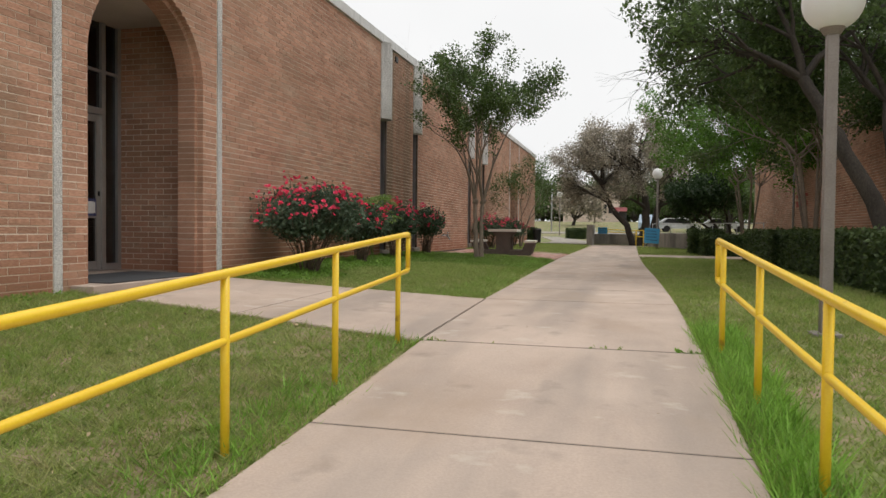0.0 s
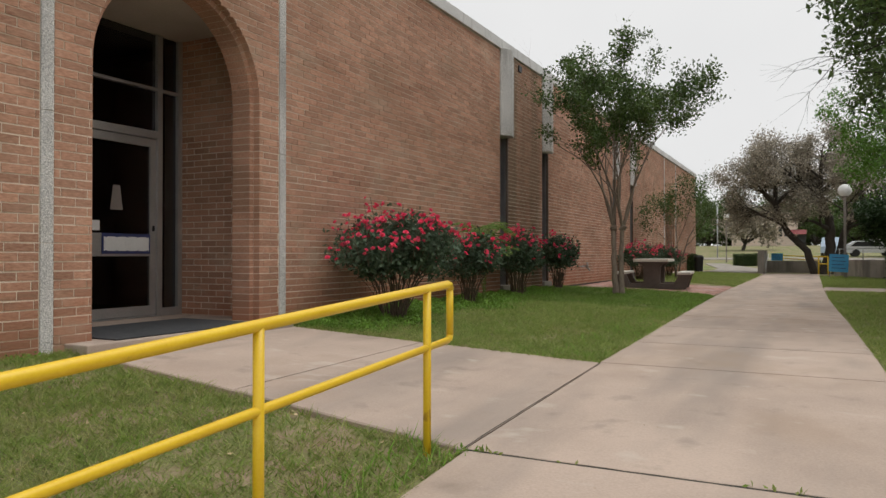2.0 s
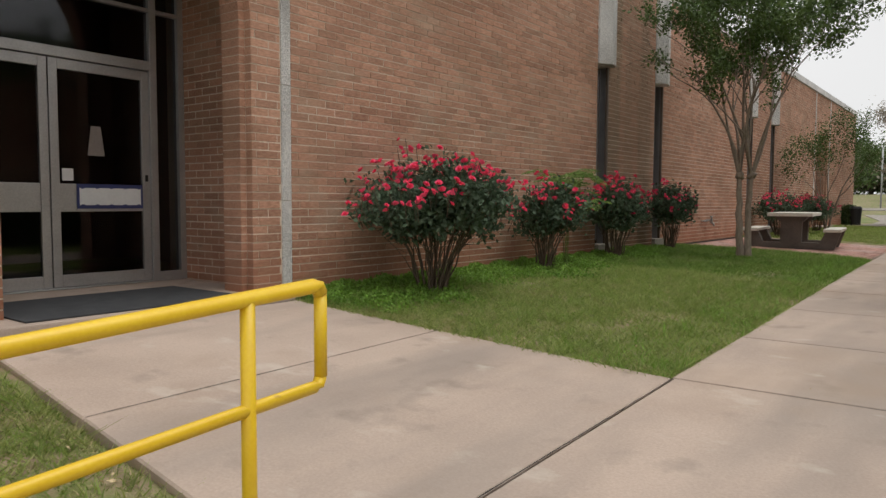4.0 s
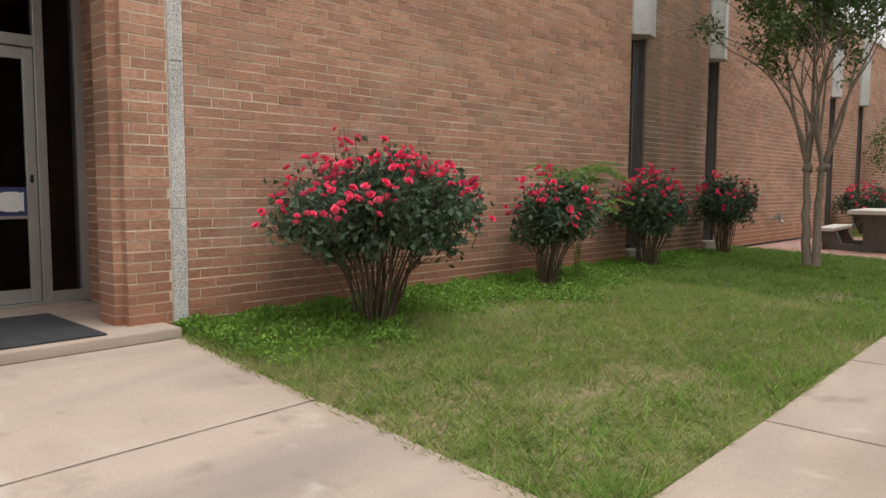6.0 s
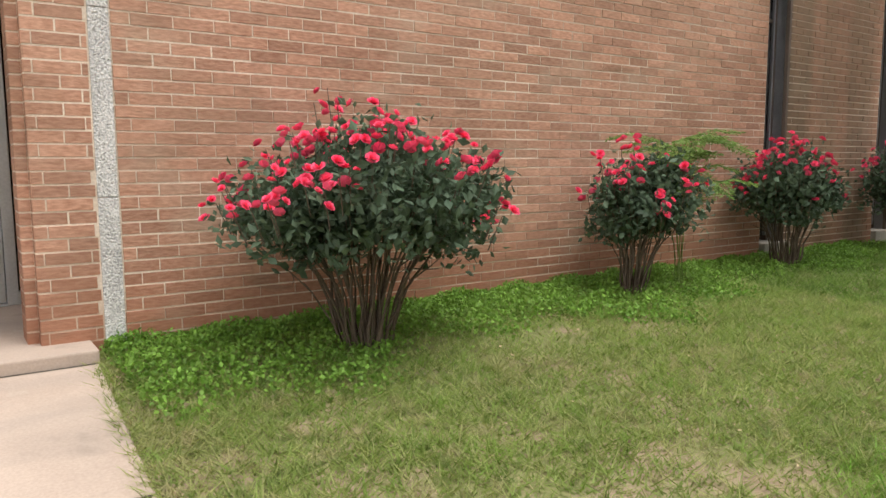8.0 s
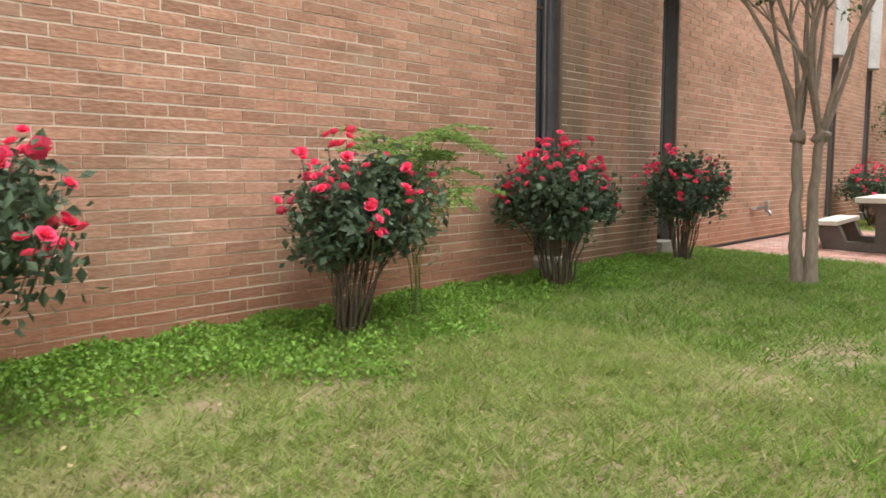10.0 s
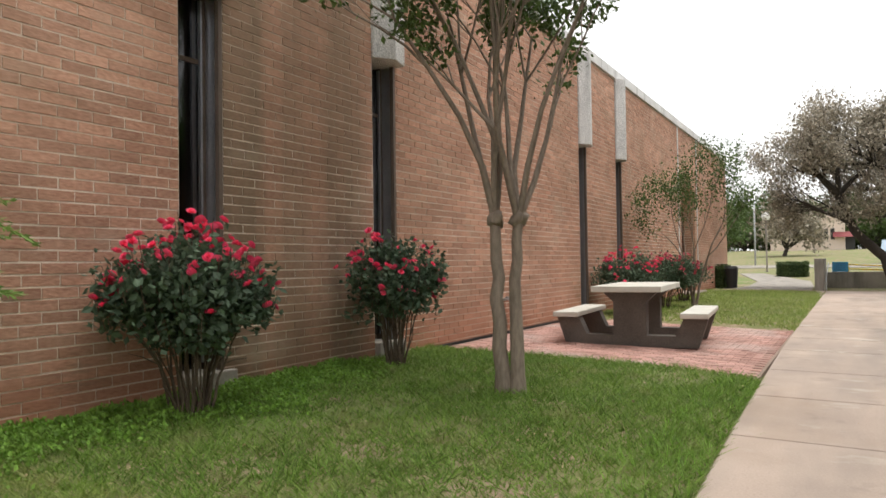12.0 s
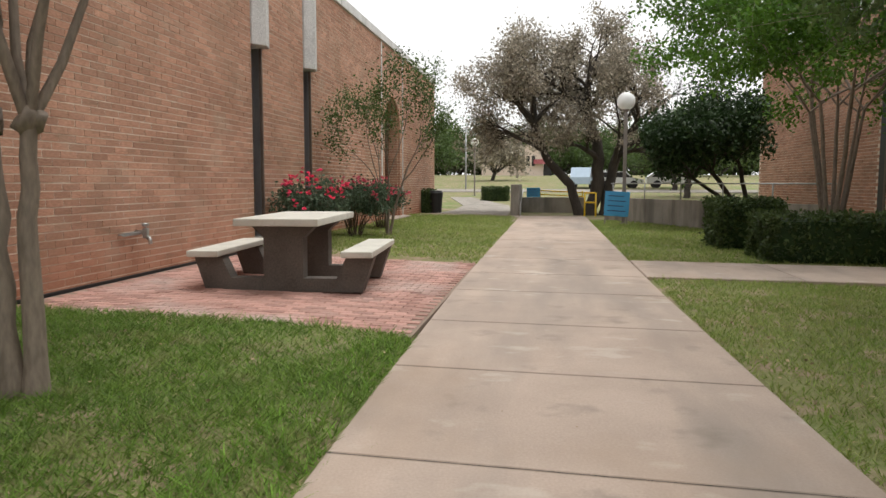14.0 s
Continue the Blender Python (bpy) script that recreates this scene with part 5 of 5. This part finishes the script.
# ---- building across the lawn ----
OX, OY0, OY1 = 6.44, 3.0, 42.2
owall = part("wall_5", box(OX + 0.006, OX + 0.3, OY0, OY1, 0.0, ROOF), M_MORTAR)
tagged(owall, "tan brick wall of the facing school building", "wall", kind="structure")
rows, z, k = [], 0.36, 0
while z + COURSE < ROOF:
    y = 12.0 - (BRICK / 2 if k % 2 else 0)
    while y < OY1 - 0.3:
        if not 32.0 < y + 0.13 < 32.45:
            rows.append((y, y + BRICK - 0.0065, z, z + COURSE - 0.0072, rng.uniform(-0.002, 0.003)))
        y += BRICK
    z += COURSE
    k += 1
v, f = brick_boxes(rows, 0, -0.012)
v[:, 0] = OX - v[:, 0]
tagged(attach(new("bricks", mesh_of("bricks", v, f[:, ::-1], M_BRICK)), owall), kind="stuff")
for nm, b in (("wall_6", (OX + 0.302, 25, OY1 - 0.3, OY1)), ("wall_7", (OX + 0.302, 25, OY0, OY0 + 0.3))):
    tagged(part(nm, box(*b, 0.0, ROOF), M_BRICK), "plain tan brick end wall", "wall", kind="structure")
tagged(part("roof_2", box(OX + 0.01, 25, OY0, OY1, ROOF, ROOF + 0.08), M_OLDCON), "flat roof of the facing building", "roof", kind="structure")
tagged(part("trim_fascia_2", box(OX - 0.05, OX + 0.3, OY0 - 0.05, OY1 + 0.05, ROOF + 0.082, ROOF + 0.27, 0.01), M_FASCIA), "weathered white roof fascia", "fascia", kind="structure")
ow = empty("window_5", OX, 32.2, 0.5, label="tall narrow dark slot window", category="window", kind="structure")
part("frame", box(OX - 0.02, OX + 0.005, 32.02, 32.12, 0.5, 4.0), M_BRONZE, ow)
part("pane", box(OX - 0.01, OX + 0.004, 32.12, 32.42, 0.5, 4.0), M_BLACK, ow)
letters = empty("sign", OX, 31.0, 2.3, label="dark red raised lettering on the brick wall", category="sign")
for r_, (z0, z1) in enumerate(((2.72, 2.86), (2.36, 2.58))):
    for k in range(8):
        part("letter", box(OX - 0.03, OX - 0.004, 31.45 - k * 0.24, 31.62 - k * 0.24, z0, z1), M_RED, letters)

# ---- distance ----
road = part("road", prism([(71, 0.6), (76.5, 0.7), (76.5, gz(0, 76.5) + 0.04), (71, gz(0, 71) + 0.04)], 0, -120, 160), M_OLDCON)
tagged(road, "pale concrete road crossing beyond the lawns", "road", kind="structure")
far = empty("restaurant", -3.6, 125, 2.9, label="small pale building with a red awning across the road", category="building")
part("wall", box(-5.0, -2.2, 124, 131, 2.5, 7.3), M_STUCCO, far)
part("side_wing", box(-11.5, -5.05, 125, 131, 2.5, 4.6), M_STUCCO, far)
part("parapet", box(-4.6, -3.2, 123.9, 124.6, 7.0, 8.0), M_STUCCO, far)
part("awning", prism([(123.0, 4.6), (124.0, 5.3), (124.0, 4.6)], 0, -3.6, -0.9), M_REDROOF, far, "red awning")
# Solid near-black block puts the gloom under the awning into colour.
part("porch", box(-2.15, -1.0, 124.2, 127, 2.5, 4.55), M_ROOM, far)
for x in (-4.7, -3.9):
    part("window", box(x, x + 0.5, 123.95, 124.02, 4.3, 5.8), M_BLACK, far)


def car(x, y, rz, paint, label, h=1.45, l=4.3):
    c = empty("car", x, y, gz(x, y), rz, label, "car")
    m = pose(x, y, gz(x, y) + 0.0, 0, 0, rz)

    def add(name, bm, mat, lb=""):
        bm.transform(m)
        part(name, bm, mat, c, lb)

    add("body", prism([(-l / 2, 0.35), (l / 2, 0.35), (l / 2, 0.75), (l * 0.28, 0.9), (l * 0.14, h), (-l * 0.32, h), (-l / 2, 0.95)], 1, -0.85, 0.85), paint)
    add("windows", prism([(l * 0.24, 0.92), (l * 0.13, h - 0.08), (-l * 0.3, h - 0.08), (-l * 0.42, 0.95)], 1, -0.86, 0.86), M_BLACK, "dark side windows")
    for sx in (-l * 0.31, l * 0.3):
        for sy in (-0.8, 0.8):
            bm = bmesh.new()
            bmesh.ops.create_cone(bm, cap_ends=True, segments=18, radius1=0.33, radius2=0.33, depth=0.2, matrix=Matrix.Translation((sx, sy, 0.33)) @ pose(0, 0, 0, 90, 0, 0))
            add("wheel", bm, M_BLACK)


car(4.8, 80.5, 5, M_CAR, "white car parked by the far road")
car(9.5, 81, 0, M_CAR, "white car parked by the far road")
car(1.8, 80, 80, M_BLUEBUS, "pale blue van parked by the far road", 1.8, 4.2)

proto = tree("oak_tree", [([(-22, 84, 0.5), (-22, 84, 1.6), (-22.3, 84, 2.6)], 0.3)], M_DARKBARK, M_OAKGREEN, 0.22, 10, 0.55, "distant round-headed oak tree by the road", 101, 1.0, 2, 4, 7, 0.7, 0.02, 2.6, 0.7)
proto["group"] = "distant oaks"
proto2 = tree("oak_tree", [([(-8, 100, 0.6), (-8, 100, 1.8), (-7.6, 100, 2.8)], 0.3)], M_DARKBARK, M_OAKLEAF, 0.22, 9, 0.6, "distant grey-green oak tree by the road", 102, 1.1, 2, 4, 7, 0.7, 0.0, 2.4, 0.7)
proto2["group"] = "distant oaks"
r_far = np.random.default_rng(7)
for k in range(34):
    x = -62 + k * 4.4 + r_far.uniform(-1.5, 1.5)
    y = r_far.uniform(118, 165) if -20 > x or x > 2 else r_far.uniform(140, 165)
    s = r_far.uniform(1.0, 1.6)
    copy_thing((proto, proto2)[k % 5 == 0], pose(x, y, gz(x, y) - 1.6 * s, 0, 0, r_far.uniform(0, 360)) @ Matrix.Diagonal((s, s, s * r_far.uniform(0.8, 1.0), 1)))
for k in range(30):
    x, y, s = -75 + k * 5.6, 172 + 14 * math.sin(k * 1.7), 1.7 + 0.3 * math.sin(k * 2.9)
    copy_thing(proto, pose(x, y, gz(x, y) - 1.9 * s, 0, 0, k * 47) @ Matrix.Diagonal((s, s, s, 1)))
for x, y, s in ((-15, 72, 1.0), (-19, 62, 0.9), (9, 76, 0.8), (15, 70, 0.9), (7.5, 62, 0.75), (22, 64, 1.0)):
    copy_thing(proto, pose(x, y, gz(x, y) - 0.1, 0, 0, x * 31) @ Matrix.Diagonal((s, s, s * 0.9, 1)))

r_f = np.random.default_rng(17)
fx = r_f.uniform(-110, 130, 16000)
top = 4.2 + 1.6 * np.sin(fx * 0.21) + 1.1 * np.sin(fx * 0.57 + 1) + 0.7 * np.sin(fx * 1.3)
fy = 178 + r_f.uniform(-5, 5, len(fx))
woods = leaves("far_woods", np.stack([fx, fy, 3.3 + top * r_f.uniform(size=len(fx)) ** 0.8], -1), 0.75, M_OAKGREEN, None, 0.2, 1.5, r_f)
tagged(woods, "dark green band of distant woods", "woods", kind="stuff")


# ---- grass and ground cover ----
def wave(x, y):
    return np.sin(x * 1.7 + 0.6 * np.sin(y * 1.1)) * np.cos(y * 1.3 + 0.8 * np.sin(x * 0.9)) + 0.6 * np.sin(x * 4.1 + y * 2.3) * np.sin(y * 3.7 - x * 1.9)


def blades(name, x0, x1, y0, y1, density, h, seed, mat=M_GRASS, width=0.006, bare=1.15, fringe=0.0, lean=1.0):
    """Separate grass blades over a rectangle, thinner where the turf is worn."""
    r = np.random.default_rng(seed)
    n = int((x1 - x0) * (y1 - y0) * density)
    x, y = r.uniform(x0, x1, n), r.uniform(y0, y1, n)
    c = np.interp(y, MID_Y, MID_X)
    ok = np.abs(x - c) > 1.2 - fringe * r.uniform(size=n)
    ok &= ~((x < -1.7) & (x > -5.8) & (y > 5.59 - 0.105 * x + fringe * r.uniform(size=n)) & (y < 8.72 - 0.047 * (x + 0.2) - fringe * r.uniform(size=n)))
    ok &= ~((x < -2.1) & (y > 20.06) & (y < 25.48))
    ok &= ~((x > 0.2) & (y > 24.2 - 0.06 * x) & (y < 26.25 - 0.1 * x))
    ok &= wave(x, y) < bare + r.uniform(-1.1, 1.0, n)
    x, y = x[ok], y[ok]
    n = len(x)
    z = ground(x, y) - 0.004
    a = r.uniform(0, 2 * math.pi, n)
    tuft = 0.5 + 0.5 * np.sin(x * 17 + 2.1 * np.sin(y * 11)) * np.sin(y * 19 + 1.7 * np.sin(x * 9))
    hh = h * r.uniform(0.4, 1.2, n) * (0.55 + 0.9 * tuft)
    l = hh * lean * r.uniform(0.3, 1.6, n)
    b = r.uniform(0, 2 * math.pi, n)
    w = width * r.uniform(0.7, 1.4, n)
    v = np.empty((n, 3, 3))
    v[:, 0] = np.stack([x - w * np.cos(a), y - w * np.sin(a), z], -1)
    v[:, 1] = np.stack([x + w * np.cos(a), y + w * np.sin(a), z], -1)
    v[:, 2] = np.stack([x + l * np.cos(b), y + l * np.sin(b), z + hh], -1)
    return tagged(new(name, mesh_of(name, v.reshape(-1, 3), np.arange(n * 3).reshape(-1, 3), mat)), "dry straw lying on the lawn" if name == "dry_thatch" else "short green lawn grass with dry patches", "grass", kind="stuff")


blades("grass", WALL_X + 0.02, -1.7, -0.6, 6.2, 4000, 0.058, 201, fringe=0.07, width=0.0045, lean=1.4, bare=1.0)
blades("grass", WALL_X + 0.02, -1.7, 8.75, 14.5, 4800, 0.06, 202, fringe=0.07, width=0.0045, lean=1.5, bare=1.0)
blades("grass", WALL_X + 0.02, -1.8, 14.5, 20.1, 3300, 0.058, 203, M_LUSHGRASS, fringe=0.07, width=0.005, lean=1.4, bare=1.1)
blades("grass", WALL_X + 0.02, -1.9, 25.45, 40.0, 700, 0.06, 204, fringe=0.05, width=0.008)
blades("grass", 0.5, 3.6, 2.0, 12.0, 2200, 0.055, 205, fringe=0.05)
blades("grass", 0.3, 3.6, 12.0, 24.45, 1900, 0.05, 206, fringe=0.05, width=0.005)
blades("grass", 3.6, 6.3, -9.0, 24.4, 450, 0.05, 211, width=0.007)
blades("grass", 0.5, 3.6, -9.0, 2.0, 900, 0.05, 212, width=0.006)
blades("grass", WALL_X - 0.3, -1.75, -9.0, -0.6, 900, 0.045, 213, width=0.006)
blades("grass", 0.1, 4.5, 26.35, 38.5, 800, 0.06, 207, fringe=0.04, width=0.008)
blades("grass", 0.52, 0.98, 2.5, 7.0, 2300, 0.15, 208, M_TALLGRASS, 0.006, 5.0, 0.05, 0.7)
blades("grass", -2.2, -1.7, 2.0, 6.0, 900, 0.09, 209, M_TALLGRASS, 0.006, 0.6, 0.06, 0.8)
blades("grass", -2.45, -1.75, 8.8, 20.0, 900, 0.075, 210, M_TALLGRASS, 0.005, 0.3, 0.06, 0.8)


blades("dry_thatch", WALL_X + 0.4, -1.75, 8.8, 20.0, 900, 0.017, 221, M_DRYLEAF, 0.003, 1.3, 0.0, 4.5)
blades("dry_thatch", WALL_X + 0.3, -1.75, -0.6, 5.9, 2000, 0.017, 222, M_DRYLEAF, 0.003, 1.3, 0.0, 4.5)


def cover(x0, x1, y0, y1, n, seed, h=0.09):
    r = np.random.default_rng(seed)
    x, y = x0 + (x1 - x0) * r.uniform(size=n) ** 1.6, r.uniform(y0, y1, n)
    ok = x < x0 + (x1 - x0) * (0.6 + 0.14 * np.sin(y * 1.9 + 2) + 0.1 * np.sin(y * 5.1)) + r.normal(size=n) * 0.14
    x, y = x[ok], y[ok]
    p = np.stack([x, y, ground(x, y) + h * r.uniform(0.1, 1.0, len(x)) * (0.6 + 0.5 * np.sin(x * 6 + y * 5) ** 2)], -1)
    ob = leaves("ground_cover", p, 0.022, M_COVER, None, 0.3, 1.4, r)
    tagged(ob, "bright green leafy ground cover along the wall foot", "ground cover", kind="stuff")


cover(WALL_X + 0.02, -3.95, 9.05, 14.6, 46000, 301, 0.1)
cover(WALL_X + 0.02, -4.6, 14.5, 18.4, 19000, 302, 0.08)
cover(WALL_X + 0.02, -5.4, 0.5, 5.9, 1500, 303, 0.05)


def litter(x0, x1, y0, y1, n, seed, size=0.02):
    r = np.random.default_rng(seed)
    x, y = r.uniform(x0, x1, n), r.uniform(y0, y1, n)
    p = np.stack([x, y, ground(x, y) + np.where(np.abs(x - np.interp(y, MID_Y, MID_X)) < 1.2, 0.075, 0.03)], -1)
    ax = np.stack([r.normal(size=n), r.normal(size=n), np.zeros(n)], -1)
    tagged(leaves("leaf_litter", p, size, M_DRYLEAF, None, 0, 1.5, r, ax), "scattered dry brown leaves on the ground", "leaf litter", kind="stuff")


litter(0.42, 0.95, 13.0, 24.3, 160, 401)
litter(-5.3, -2.1, 9.2, 19.8, 170, 402)
litter(-5.5, -2.1, 0.0, 5.8, 150, 403)
litter(-1.7, 0.4, 1.0, 20.0, 45, 404, 0.009)

# ---- the bricks nearest the walk, one by one ----
me_cache = {}
for a, b, z0, z1, pr in near_bricks:
    wdt = round(b - a, 2)
    if wdt not in me_cache:
        v, f = brick_boxes([(-wdt / 2 + 0.0, wdt / 2, 0, COURSE - 0.0072, 0.0)], 0.0, -0.012)
        me_cache[wdt] = mesh_of("brick", v, f, M_BRICK_ONE)
    ob = attach(new("brick", me_cache[wdt]), wall)
    ob.matrix_basis = pose(WALL_X + pr, (a + b) / 2, z0, 0, 0, 0)

# weeds in the widest joint of the walk
r_w = np.random.default_rng(77)
for x, n in ((0.5, 26), (0.42, 14), (-0.05, 9), (-0.25, 7), (-1.75, 22), (-1.62, 12), (-1.2, 5)):
    tuft = []
    for k in range(n):
        px, py = x + r_w.normal() * 0.05, 5.775 + r_w.normal() * 0.012
        tuft.append((px, py, ground_path(px, py) + 0.008))
    tagged(leaves("weed", tuft, 0.018, M_COVER if n > 12 else M_GRASS, None, 1.2, 2.4, r_w), "small green weeds growing in a walk joint", "weed", kind="stuff")

scupper = empty("roof_scupper", WALL_X, 17.35, 5.62, label="small dark roof drain hole below the fascia", category="drain")
# Black block on the wall stands in for the dark inside the hole.
part("hole_block", box(WALL_X - 0.01, WALL_X + 0.03, 17.35 - 0.09, 17.35 + 0.09, 5.58, 5.72, 0.01), M_BLACK, scupper)
